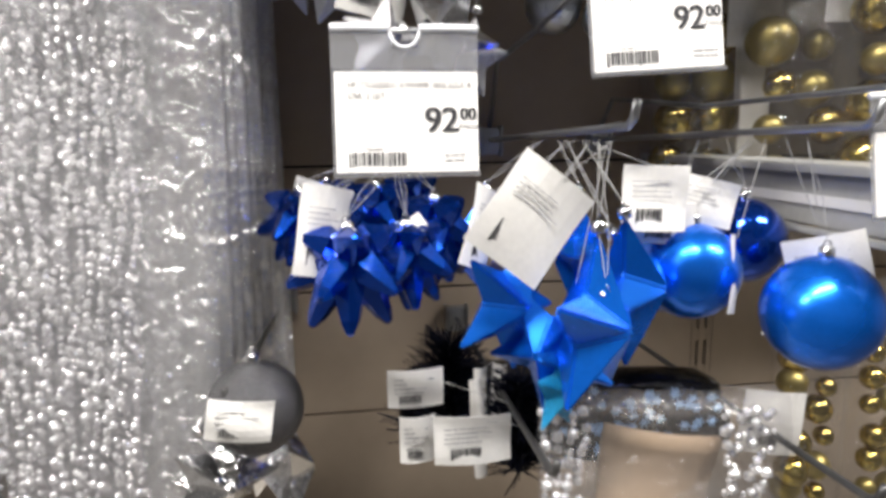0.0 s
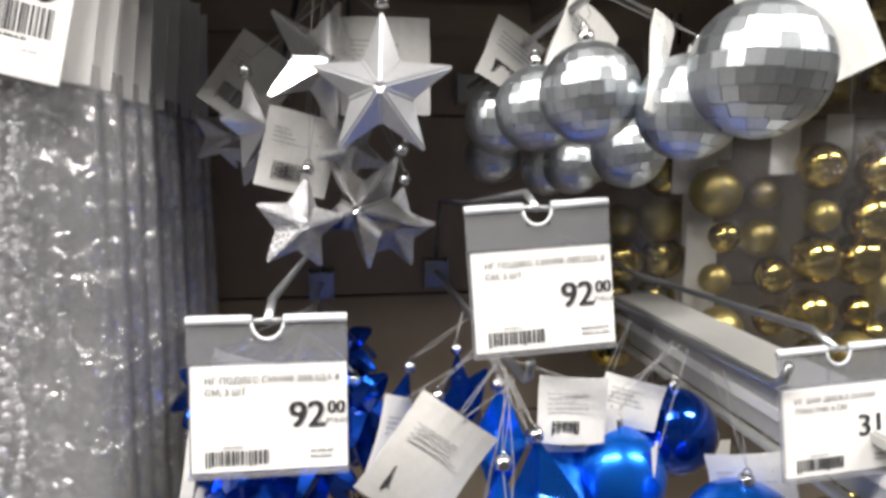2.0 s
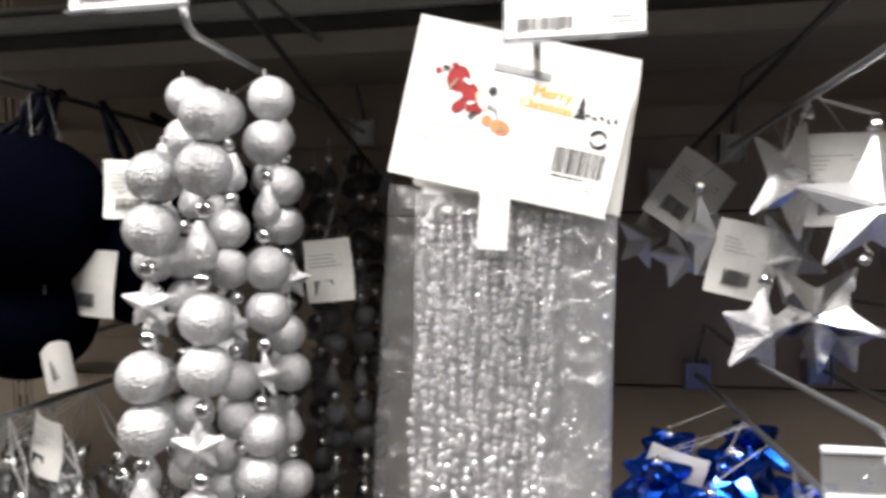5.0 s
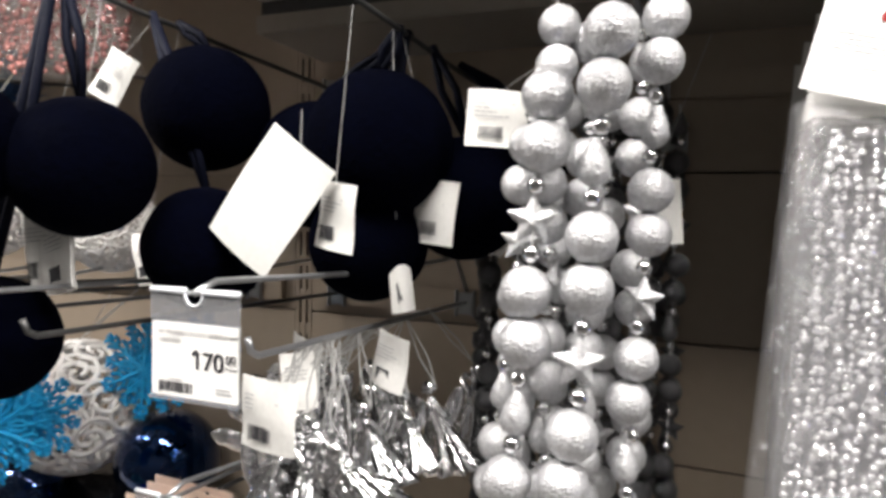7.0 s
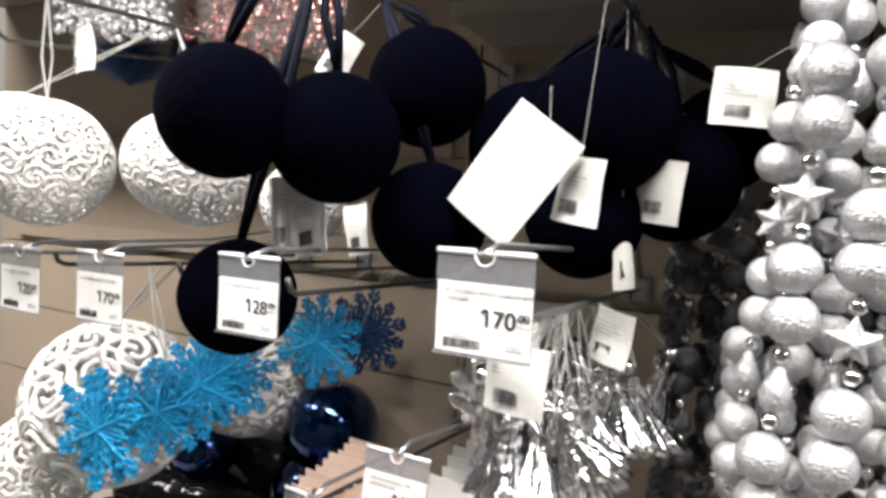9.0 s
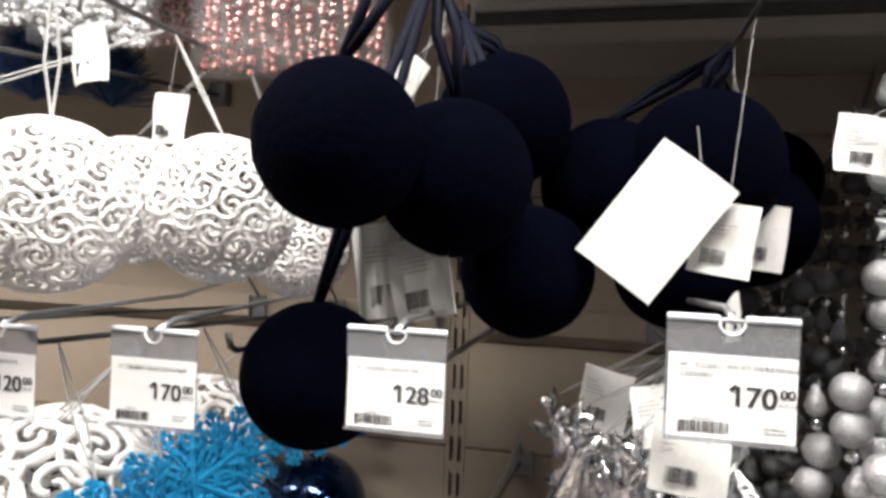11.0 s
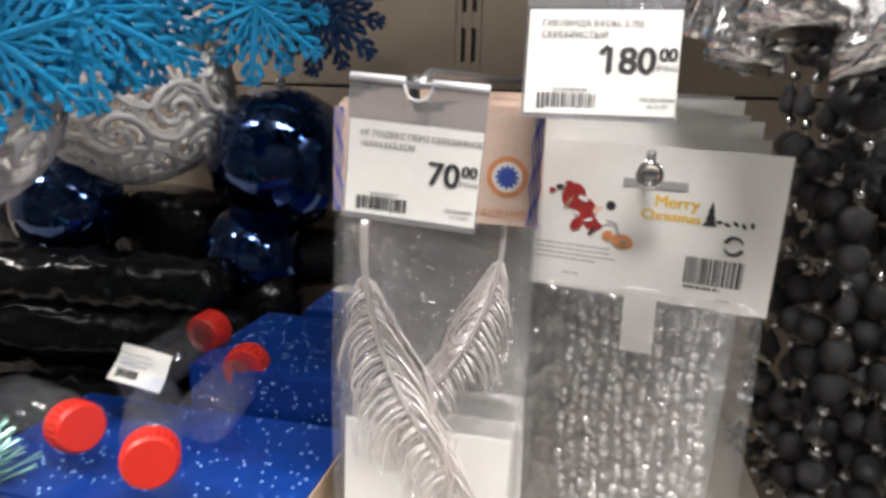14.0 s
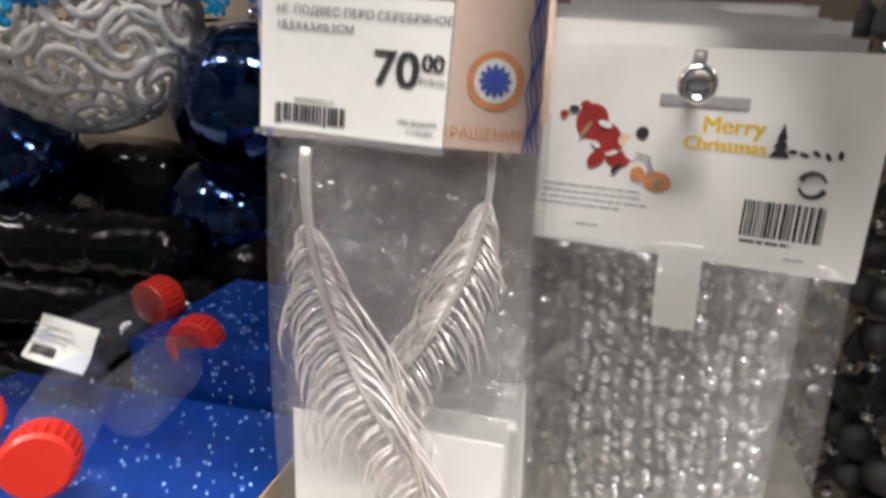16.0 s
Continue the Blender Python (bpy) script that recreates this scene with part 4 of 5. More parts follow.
def garland(x, y, z0, z1, start, rnd, s=1.0, ballmesh=None, label="long silver garland of glittered balls and small stars", lean=0):
    """One hanging strand: pairs of balls, chrome beads, and a star or bell between them."""
    g = thing("ball_garland", (x, y, z0), label, "garland", "ball garlands", ry=lean)
    z, k = 0.0, start
    bm = bmesh.new()
    tube(bm, [(0, 0, 0.02), (0, 0, (z1 - z0) * 0.5), (0, 0, z1 - z0)], 0.0008, 4)
    part("string", bm, THREAD, g)
    while z0 + z > z1:
        jx, jy = rnd.uniform(-0.004, 0.004), rnd.uniform(-0.004, 0.004)
        kind = k % 6
        if kind in (0, 1):
            part("ball", ballmesh or GBALL, GLITTER, g, m=Matrix.Translation((jx, jy, z)) @ Matrix.Diagonal((s, s, s, 1)))
            z -= 0.0355 * s if kind == 0 else 0.027 * s
        elif kind in (2, 4):
            part("bead", BEADM, CHROME, g, "chrome bead", m=Matrix.Translation((jx * 0.4, jy * 0.4, z)) @ Matrix.Diagonal((s, s, s, 1)))
            z -= 0.0245 * s if kind == 2 else 0.027 * s
        elif kind == 3:
            odd = (k // 6) % 2
            part("star" if odd else "bell", (DSTAR if ballmesh else GSTAR) if odd else (DBELL if ballmesh else GBELL), GLITTER, g, m=Matrix.Translation((jx, jy, z)) @ Euler((0.1, 0.3 * jx * 100, rnd.uniform(-0.6, 0.6))).to_matrix().to_4x4() @ Matrix.Diagonal((s, s, s, 1)))
            z -= 0.0235 * s
        else:
            z -= 0.0001
        k += 1
    return g


rnd = random.Random(12)
straight(-0.265, 1.785, -0.39, (-0.271, -0.440, 1.866), ZINC)
GL, GM, GR = (-0.314, -0.362, 1.712), (-0.274, -0.362, 1.752), (-0.243, -0.340, 1.766)
garland(*GL, 1.02, 6, rnd, lean=4.5)
garland(*GM, 1.05, 0, rnd, lean=3.0)
garland(*GR, 1.04, 0, rnd, 0.86, lean=2.0)
garland(-0.332, -0.325, 1.725, 1.03, 3, rnd, 0.85, lean=4.5)
for k in range(5):
    garland(-0.325 + 0.030 * (k % 3) + rnd.uniform(-0.006, 0.006), -0.31 + 0.022 * k, 1.775 - 0.01 * (k % 2), 1.0, k, rnd, 0.88)
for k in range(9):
    garland(-0.315 + 0.028 * (k % 4) + rnd.uniform(-0.008, 0.008), -0.19 + 0.017 * k, 1.74 - 0.02 * (k % 2), 0.98, k, rnd, 0.72, GSMALL, "silver garland of small glittered balls, coloured dark for the shade behind others")
for k, (x, y, z0) in enumerate(((-0.355, -0.26, 1.50), (-0.368, -0.21, 1.48))):
    garland(x, y, z0, 0.98, k * 3, rnd, 0.9)
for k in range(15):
    garland(-0.450 + 0.0085 * k, -0.07 - 0.022 * (k % 5), 1.62 - 0.03 * (k % 3), 0.98, k, rnd, 0.78, GSMALL, "silver garland of small glittered balls, coloured dark for the shade behind others")
paper_label((-0.254, -0.193, 1.663), 0.046, 0.058, ry=-5, seed=61, hang=(-0.21, -0.2, 1.79))
paper_label((-0.368, -0.300, 1.730), 0.05, 0.046, ry=3, rz=20, seed=62, hang=(-0.265, -0.30, 1.79))


# ---- navy velvet balls ----
LV = "navy blue velvet ball with a dark ribbon loop"


def velvet(at, r, top):
    b = thing("velvet_ball", at, LV, "bauble", "velvet balls")
    bm = ball(r, 36, 24)
    for v in bm.verts:
        v.co *= 1 + 0.012 * noise.noise(v.co * 60)
    part("velvet_shell", bm, VELVET, b)
    t = b.matrix_basis.inverted() @ Vector(top)
    bm = bmesh.new()
    for s in (-1, 1):
        tube(bm, [(0, 0, r * 0.96), Vector((0.008 * s, 0, r * 0.5)) + t * 0.5, t], 0.0042, 6)
    part("ribbon_loop", smooth(bm), RIBBON, b, "dark ribbon loop")
    return b


V1, V2 = (-0.700, 0.0, 1.80), (-0.47, 0.0, 1.785)
hook((-0.70, 0, 1.80), (-0.70, -0.49, 1.812), wire=WIRE)
hook((-0.47, 0, 1.785), (-0.47, -0.40, 1.797), wire=WIRE)
for px, rr, hk in (((-0.745, -0.490, 1.674), 0.0548, V1), ((-0.682, -0.425, 1.660), 0.0567, V1), ((-0.664, -0.301, 1.726), 0.0601, V1),
                   ((-0.635, -0.335, 1.593), 0.0560, V1), ((-0.489, -0.275, 1.691), 0.0675, V2), ((-0.569, -0.250, 1.675), 0.0631, V2),
                   ((-0.778, -0.435, 1.513), 0.0540, V1), ((-0.432, -0.200, 1.645), 0.0613, V2), ((-0.400, -0.120, 1.695), 0.0568, V2), ((-0.506, -0.260, 1.601), 0.0568, V2)):
    velvet(px, float(rr), (hk[0], max(px[1], -0.485), hk[2] + 0.012))


paper_label((-0.505, -0.375, 1.679), 0.068, 0.106, ry=36, rz=4, seed=71, printed=False, hang=(-0.509, -0.370, 1.708))
paper_label((-0.433, -0.270, 1.659), 0.040, 0.058, ry=6, seed=72, hang=(-0.47, -0.27, 1.79))
paper_label((-0.463, -0.290, 1.617), 0.022, 0.078, ry=-8, rz=50, seed=73, hang=(-0.47, -0.29, 1.79))
paper_label((-0.394, -0.160, 1.636), 0.03, 0.05, ry=28, rz=20, seed=74, hang=(-0.47, -0.16, 1.79))
paper_label((-0.736, -0.429, 1.626), 0.036, 0.070, ry=-8, rz=28, bend=0.016, seed=75, hang=(-0.70, -0.40, 1.81))
paper_label((-0.706, -0.420, 1.617), 0.048, 0.060, ry=-14, rz=-14, bend=-0.012, seed=76, hang=(-0.70, -0.39, 1.81))
paper_label((-0.741, -0.300, 1.605), 0.035, 0.055, ry=-12, rz=-14, bend=-0.008, seed=79, hang=(-0.70, -0.30, 1.81))
paper_label((-0.740, -0.330, 1.778), 0.032, 0.05, ry=30, rz=20, seed=77, hang=(-0.70, -0.33, 1.81))
paper_label((-0.483, -0.360, 1.652), 0.045, 0.055, ry=8, rz=-20, seed=78, hang=(-0.47, -0.36, 1.79))
straight(-0.688, 1.515, -0.46, (-0.696, -0.508, 1.561))
straight(-0.495, 1.515, -0.44, (-0.505, -0.491, 1.578), ZINC)


# ---- white openwork balls ----
def lace_mesh(r, scrolls, wire, seed):
    """A hollow ball of scrolls: spiral tubes laid on a sphere."""
    rnd = random.Random(seed)
    bm = bmesh.new()
    for i in range(scrolls):
        z = 1 - 2 * (i + 0.5) / scrolls
        a = i * 2.39996
        n = Vector((math.sqrt(1 - z * z) * math.cos(a), math.sqrt(1 - z * z) * math.sin(a), z))
        u = n.cross(Vector((0.3, 0.5, 0.8))).normalized()
        v = n.cross(u)
        size, turn, sgn = r * 0.34 * math.sqrt(60 / scrolls), rnd.uniform(0, 6.28), rnd.choice((-1, 1))
        for arm in range(2):
            pts = []
            for k in range(17):
                t = k / 16
                ang = turn + arm * math.pi + sgn * t * 7.2
                q = size * (0.10 + 1.05 * t ** 1.1)
                pts.append((n * r + u * q * math.cos(ang) + v * q * math.sin(ang)).normalized() * r)
            tube(bm, pts, [wire * (1.15 - 0.45 * abs(2 * k / 16 - 1)) for k in range(17)], 5)
    return mesh("openwork_shell", smooth(bm), LACE)


LACE_FINE, LACE_BOLD = lace_mesh(0.05, 84, 0.0017, 3), lace_mesh(0.05, 46, 0.0023, 4)


def lace_ball(at, r, top, me, rz=0):
    b = thing("openwork_ball", at, "white openwork plastic ball of scroll tracery with glitter", "bauble", "openwork balls", rz=rz)
    q = r / 0.05
    part("openwork_shell", me, LACE, b, m=Matrix.Diagonal((q, q, q, 1)))
    thread(b, b.matrix_basis.inverted() @ Vector(top), 0.001, (0, 0, r))
    return b


def rack(px_back, px_front, upper=None):
    hook(px_back, px_front, upper)
    a, b = Vector(px_back), Vector(px_front)
    return lambda y: tuple(a.lerp(b, min(max((y - a.y) / (b.y - a.y), 0), 1)))


h_up = rack((-1.000, -0.000, 1.829), (-0.930, -0.550, 1.775))
h_up2 = rack((-1.128, 0.000, 1.826), (-1.115, -0.460, 1.767))
for px, rr, me, rz in (((-0.930, -0.525, 1.627), 0.0560, LACE_FINE, 10), ((-0.900, -0.370, 1.636), 0.0630, LACE_FINE, 70), ((-1.066, -0.270, 1.648), 0.0670, LACE_FINE, 140), ((-0.903, -0.200, 1.603), 0.0543, LACE_FINE, 20), ((-1.227, -0.380, 1.649), 0.0764, LACE_FINE, 200)):
    lace_ball(px, float(rr), h_up(px[1]), me, rz)
paper_label((-0.940, -0.490, 1.758), 0.028, 0.042, ry=-8, seed=81, hang=h_up(-0.40))
paper_label((-0.962, -0.360, 1.741), 0.034, 0.046, ry=4, seed=82, hang=h_up(-0.36))
h_low = rack((-0.93, 0.0, 1.515), (-0.985, -0.47, 1.527), (-0.846, -0.528, 1.553))
h_low2 = rack((-0.83, 0.0, 1.515), (-0.84, -0.44, 1.527))
h_low3 = rack((-1.05, 0.0, 1.515), (-1.16, -0.47, 1.527), (-0.962, -0.528, 1.549))
for px, rr, rz in (((-1.084, -0.340, 1.334), 0.1027, 15), ((-1.070, -0.118, 1.332), 0.0960, 80), ((-1.196, -0.360, 1.232), 0.0721, 150)):
    lace_ball(px, float(rr), h_low(px[1]), LACE_BOLD, rz)


# ---- blue glitter snowflakes ----
def snowflake_mesh(r, material):
    """Six arms of filigree: stems, side curls and tip scrolls."""
    bm = bmesh.new()
    w = r * 0.042
    for k in range(6):
        m = Matrix.Rotation(math.pi * k / 3, 4, "Y")
        tube(bm, [m @ Vector((0, 0, r * q)) for q in (0, 0.5, 1.0)], [w * 1.3, w * 1.2, w * 0.6], 5)
        for q, ln, n in ((0.22, 0.24, 1.0), (0.45, 0.34, 1.0), (0.68, 0.26, 1.0), (0.85, 0.15, 0.6)):
            for s in (-1, 1):
                pts = []
                for j in range(9):
                    t = j / 8
                    ang = radians(38) + t * 3.4 * n
                    d = r * ln * (1 - 0.55 * t)
                    pts.append(m @ Vector((s * (r * ln * 0.55 * t * 1.1 + d * 0.25 * math.sin(ang)), 0.0015 * math.sin(5 * t), r * q + r * ln * 0.75 * math.sin(t * 2.3) + d * 0.12 * math.cos(ang))))
                tube(bm, pts, [w * (1.1 - 0.04 * j) for j in range(9)], 5)
        m2 = Matrix.Rotation(math.pi * (k + 0.5) / 3, 4, "Y")
        tube(bm, [m2 @ Vector((r * 0.10 * math.cos(a), 0, r * 0.40 + r * 0.14 * math.sin(a))) for a in [2 * math.pi * j / 10 for j in range(11)]], w * 0.8, 5)
        tube(bm, [m2 @ Vector((0, 0, r * 0.05)), m2 @ Vector((0, 0, r * 0.66))], w * 0.8, 5)
    return mesh("filigree", bm, material)


def snowflake(at, r, top, material, rz=0, ry=0):
    s = thing("snowflake_ornament", at, "bright blue glittered filigree snowflake on a white thread", "snowflake ornament", "snowflakes", rz=rz, ry=ry)
    part("filigree", snowflake_mesh(r, material), material, s)
    part("filigree", snowflake_mesh(r * 0.9, material), material, s, m=pose(0, 0.006, 0, 0, 30, 0))
    thread(s, s.matrix_basis.inverted() @ Vector(top), 0.0009, (0, 0, r))
    return s


# the rearmost flake has its shade put into a darker blue
for px, rr, m, rz, ry in (((-0.948, -0.455, 1.357), 0.0660, CYAN, 5, 3), ((-0.954, -0.380, 1.355), 0.0603, CYAN, 25, 10), ((-0.940, -0.330, 1.378), 0.0665, CYAN, 35, -5), ((-0.933, -0.290, 1.384), 0.0607, CYAN, 30, 14),
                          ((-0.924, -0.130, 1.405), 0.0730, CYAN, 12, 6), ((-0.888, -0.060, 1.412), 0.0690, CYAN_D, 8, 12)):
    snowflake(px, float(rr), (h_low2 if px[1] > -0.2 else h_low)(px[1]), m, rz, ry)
bauble((-0.925, -0.085, 1.262), 0.0740, NAVY_SHINY, "dark blue mirror-shiny bauble against the panel", h_low2(-0.16))
bauble((-1.117, -0.160, 1.211), 0.0535, NAVY_SHINY, "dark blue mirror-shiny bauble behind the snowflakes", h_low(-0.16))
bauble((-0.954, -0.100, 1.156), 0.0595, NAVY_SHINY, "dark blue mirror-shiny bauble behind the snowflakes", h_low2(-0.10))


# ---- silver angel figurines ----
def angel_mesh(h):
    """A plain robed figurine: fluted robe, round head, two swept wings."""
    bm = bmesh.new()
    rings = []
    sides = 40
    for j in range(14):
        t = j / 13
        r0 = h * (0.055 + 0.26 * t ** 1.3)
        rings.append([bm.verts.new(((r0 * (1 + 0.24 * t * math.sin(9 * a + 3.5 * t))) * math.cos(a) + h * 0.12 * t * t, (r0 * 0.75 * (1 + 0.24 * t * math.sin(9 * a + 3.5 * t))) * math.sin(a), h * (0.28 - 0.78 * t))) for a in [2 * math.pi * k / sides for k in range(sides)]])
    for a, b in zip(rings, rings[1:]):
        for k in range(sides):
            bm.faces.new((a[k], b[k], b[(k + 1) % sides], a[(k + 1) % sides]))
    bm.faces.new(rings[0])
    bm.faces.new(rings[-1][::-1])
    bmesh.ops.create_uvsphere(bm, u_segments=16, v_segments=10, radius=h * 0.085, matrix=pose(0, 0, h * 0.38))
    for s in (-1, 1):
        bmesh.ops.create_uvsphere(bm, u_segments=16, v_segments=10, radius=1, matrix=pose(s * h * 0.19, h * 0.07, h * 0.12, 0, s * 32, 0) @ Matrix.Diagonal((h * 0.09, h * 0.03, h * 0.26, 1)))
        bmesh.ops.create_uvsphere(bm, u_segments=12, v_segments=8, radius=1, matrix=pose(s * h * 0.10, -h * 0.08, h * 0.16, 30, s * -40, 0) @ Matrix.Diagonal((h * 0.045, h * 0.045, h * 0.15, 1)))
    for v in bm.verts:
        v.co += Vector((1, 1, 1)) * h * 0.016 * noise.noise(v.co * 75)
    return mesh("angel_figurine", smooth(bm), CRUMPLE)


A_ME = angel_mesh(0.115)
rnd = random.Random(5)
for px in ((-0.530, -0.380, 1.411), (-0.492, -0.350, 1.424), (-0.554, -0.330, 1.418), (-0.581, -0.270, 1.422), (-0.594, -0.220, 1.426), (-0.537, -0.260, 1.432), (-0.609, -0.160, 1.420), (-0.502, -0.330, 1.406), (-0.569, -0.300, 1.417), (-0.531, -0.300, 1.394), (-0.507, -0.360, 1.412), (-0.480, -0.300, 1.423), (-0.461, -0.260, 1.428), (-0.458, -0.200, 1.415), (-0.439, -0.140, 1.431),
           (-0.545, -0.365, 1.435), (-0.515, -0.395, 1.385), (-0.560, -0.240, 1.445), (-0.500, -0.240, 1.440), (-0.475, -0.345, 1.405), (-0.585, -0.310, 1.440), (-0.520, -0.200, 1.430)):
    s = rnd.uniform(0.66, 0.88)
    a = new("angel_figurine", A_ME)
    a.matrix_basis = pose(*px, rnd.uniform(-14, 14), rnd.uniform(-30, 24), rnd.uniform(-90, 90)) @ Matrix.Diagonal((s, s, s, 1))
    tagged(a, "shiny silver plastic robed figurine hanging in a bunch", "figurine", "silver figurines")
    th = thing("hanging_loop", (px[0], px[1], px[2] + 0.045 * s), "thin white thread loop of a hanging figurine", "thread", "thread loops")
    thread(th, th.matrix_basis.inverted() @ Vector((-0.495, max(px[1], -0.43), 1.524)), 0.0007)
paper_label((-0.510, -0.410, 1.501), 0.052, 0.056, ry=3, rz=-4, seed=91, hang=(-0.495, -0.41, 1.525))
paper_label((-0.533, -0.340, 1.506), 0.030, 0.050, ry=-6, rz=25, seed=92, hang=(-0.495, -0.36, 1.525))
paper_label((-0.562, -0.280, 1.506), 0.046, 0.055, ry=10, rz=-20, seed=93, hang=(-0.495, -0.28, 1.525))
paper_label((-0.461, -0.300, 1.522), 0.04, 0.05, ry=10, rz=-20, seed=94, hang=(-0.495, -0.3, 1.525))


# ---- feather packs ----
def feather_mesh(ln, wd, sgn):
    """A curved quill with many fine tapered barbs."""
    bm = bmesh.new()
    spine = [Vector((sgn * (0.088 * t ** 1.8 - 0.006 * math.sin(3.1 * t)), -0.001 * math.sin(3 * t), -ln * t)) for t in [k / 40 for k in range(41)]]
    tube(bm, spine, [0.0026 - 0.0017 * k / 40 for k in range(41)], 6)
    rnd = random.Random(17 + sgn)
    for k in range(7, 40):
        t = k / 40
        p = spine[k]
        q0 = wd * math.sin(math.pi * min(1, (t - 0.12) / 0.9) ** 0.75) + 0.003
        for s in (-1, 1):
            q = q0 * (1.7 if s == sgn else 0.75)
            for half in (0, 0.5):
                a = p + Vector((0, 0, -half * ln / 40))
                g = q * rnd.uniform(0.65, 1.2) * (0.75 if (k // 5) % 2 else 1.0)
                c, y = rnd.uniform(0.7, 1.25), rnd.uniform(-0.003, 0.001)
                pts = [a, a + Vector((s * g * 0.42, y, -g * 0.22)), a + Vector((s * g * 0.82, y - 0.001, -g * 0.72)), a + Vector((s * g * 1.02, y, -g * 1.35 * c)), a + Vector((s * g * 0.98, y + 0.001, -g * 1.9 * c))]
                tube(bm, pts, [0.0004, 0.0008, 0.0007, 0.0005, 0.0002], 4)
    return mesh("feather", smooth(bm), FEATHER)


FE1, FE2 = feather_mesh(0.185, 0.025, 1), feather_mesh(0.185, 0.025, -1)


def feather_pack(at, w, front, seed, ry=0, rz=0):
    p = thing("feather_pack", at, "two silver feathers in a clear bag with rose header card", "ornament pack", "feather packs", ry=ry, rz=rz)
    h = w * 0.50
    card = part("header_card", sheet(w, h, 0.0008, wave=0.0 if front else 0.001, seed=seed), ROSE_CARD, p, "rose printed header card")
    part("bag", smooth(sheet(w * 0.99, w * 2.1, 0.010, 10, 26, wave=0.003, seed=seed)), BAG_SOFT, p, "crinkled clear bag", m=pose(0, 0.006, -h + 0.003))
    if front:
        for s in (-1, 1):
            x = s * w * 0.345
            blob(card, x, -h * 0.55, w * 0.095, w * 0.095, PRINT_ORANGE, name="round_badge")
            blob(card, x, -h * 0.55, w * 0.070, w * 0.070, CARD, y=-0.0009, name="badge_field")
            for k in range(6):
                blob(card, x, -h * 0.55, w * 0.012, w * 0.055, PRINT_BLUE, y=-0.0011 - 0.00004 * k, turn=30 * k, name="badge_star")
        bm = bmesh.new()
        for k in range(4):
            for s in (-1, 1):
                x = s * w * (0.455 + 0.012 * k)
                tube(bm, [(x + 0.001 * math.sin(j * 2.2 + k), -0.0009, -h * j / 8) for j in range(9)], 0.0003, 4)
        part("zigzag_print", bm, PRINT_BLUE, card, "thin blue zigzag lines")
        writing("УКРАШЕНИЕ", w * 0.052, PRINT_ORANGE, card, w * 0.13, -h * 0.93)
        part("feather", FE1, FEATHER, p, m=pose(-w * 0.34, 0.002, -h - 0.004) @ Matrix.Diagonal((0.95, 1, 0.95, 1)))
        part("feather", FE2, FEATHER, p, m=pose(w * 0.34, 0.005, -h + 0.002) @ Matrix.Diagonal((0.60, 1, 0.66, 1)))
    bm = bmesh.new()
    box(bm, -w * 0.45, w * 0.45, 0.008, 0.0088, -h - w * 2.05, -h - w * 1.15)
    part("insert_card", bm, CARD, p, "white insert card")
    return p


FW = 2 * 0.0535
F0 = (-0.694, -0.385, 1.324)
feather_pack(F0, FW, True, 4, ry=1)
for k in range(1, 9):
    feather_pack((F0[0] - 0.002 * (k % 3) - 0.001 * k, F0[1] + 0.014 * k, F0[2] + 0.002 + 0.0012 * k), FW, False, 40 + k, ry=(k % 3) - 1)
hook((F0[0] + 0.035, 0, F0[2] + 0.005), (F0[0] - 0.005, -0.40, F0[2] + 0.002), (-0.694, -0.420, 1.339))


# ---- lower shelf: boxes, bottles, black rolls, tinsel ----
low2 = thing("low_shelf", (-1.9, 0, 1.0), "grey metal shelf with boxes and bottles on it", "shelf", kind="structure")
part("tray", box(bmesh.new(), 0, 1.45, -0.56, -0.001, -0.03, 0.0, 0.003), SHELF, low2)


def gift_box(x0, x1, y0, y1, z1, seed, rz=0):
    c = ((x0 + x1) / 2, (y0 + y1) / 2, 1.0)
    b = thing("blue_box", c, "blue printed cardboard box with white specks on the shelf", "box", "blue boxes", rz=rz)
    w, d, h = (x1 - x0) / 2, (y1 - y0) / 2, z1 - 1.0
    part("carton", box(bmesh.new(), -w, w, -d, d, 0.0, h, 0.0015), BOXBLUE, b)
    rnd = random.Random(seed)
    bm = bmesh.new()
    for _ in range(170):
        x, y, q = rnd.uniform(-w, w) * 0.97, rnd.uniform(-d, d) * 0.97, rnd.uniform(0.0003, 0.0008)
        box(bm, x - q, x + q, y - q, y + q, h, h + 0.0003)
        z = rnd.uniform(0.05, 0.95) * h
        box(bm, x - q, x + q, -d - 0.0003, -d, z - q, z + q)
    part("speck_print", bm, SPECK, b, "pale specks")
    part("side_flap", box(bmesh.new(), w, w + 0.001, -d, d, 0.0, h), KRAFT, b, "bare cardboard side")
    return b


gift_box(-0.865, -0.765, -0.17, -0.03, 1.135, 1)
gift_box(-0.90, -0.765, -0.30, -0.175, 1.130, 2)
gift_box(-0.985, -0.765, -0.43, -0.305, 1.098, 3)
lab = thing("paper_label", (-0.805, -0.10, 1.1356), "white paper label lying on a blue box", "label", "paper labels", rz=2, rx=0)
part("paper", box(bmesh.new(), -0.055, 0.035, -0.012, 0.012, 0.0, 0.0006), PAPER, lab)
CLEAR = film("bottle_plastic", clear=0.92, tint=(0.9, 0.93, 1.0), rough=0.06, bump=0.1, bump_scale=40)


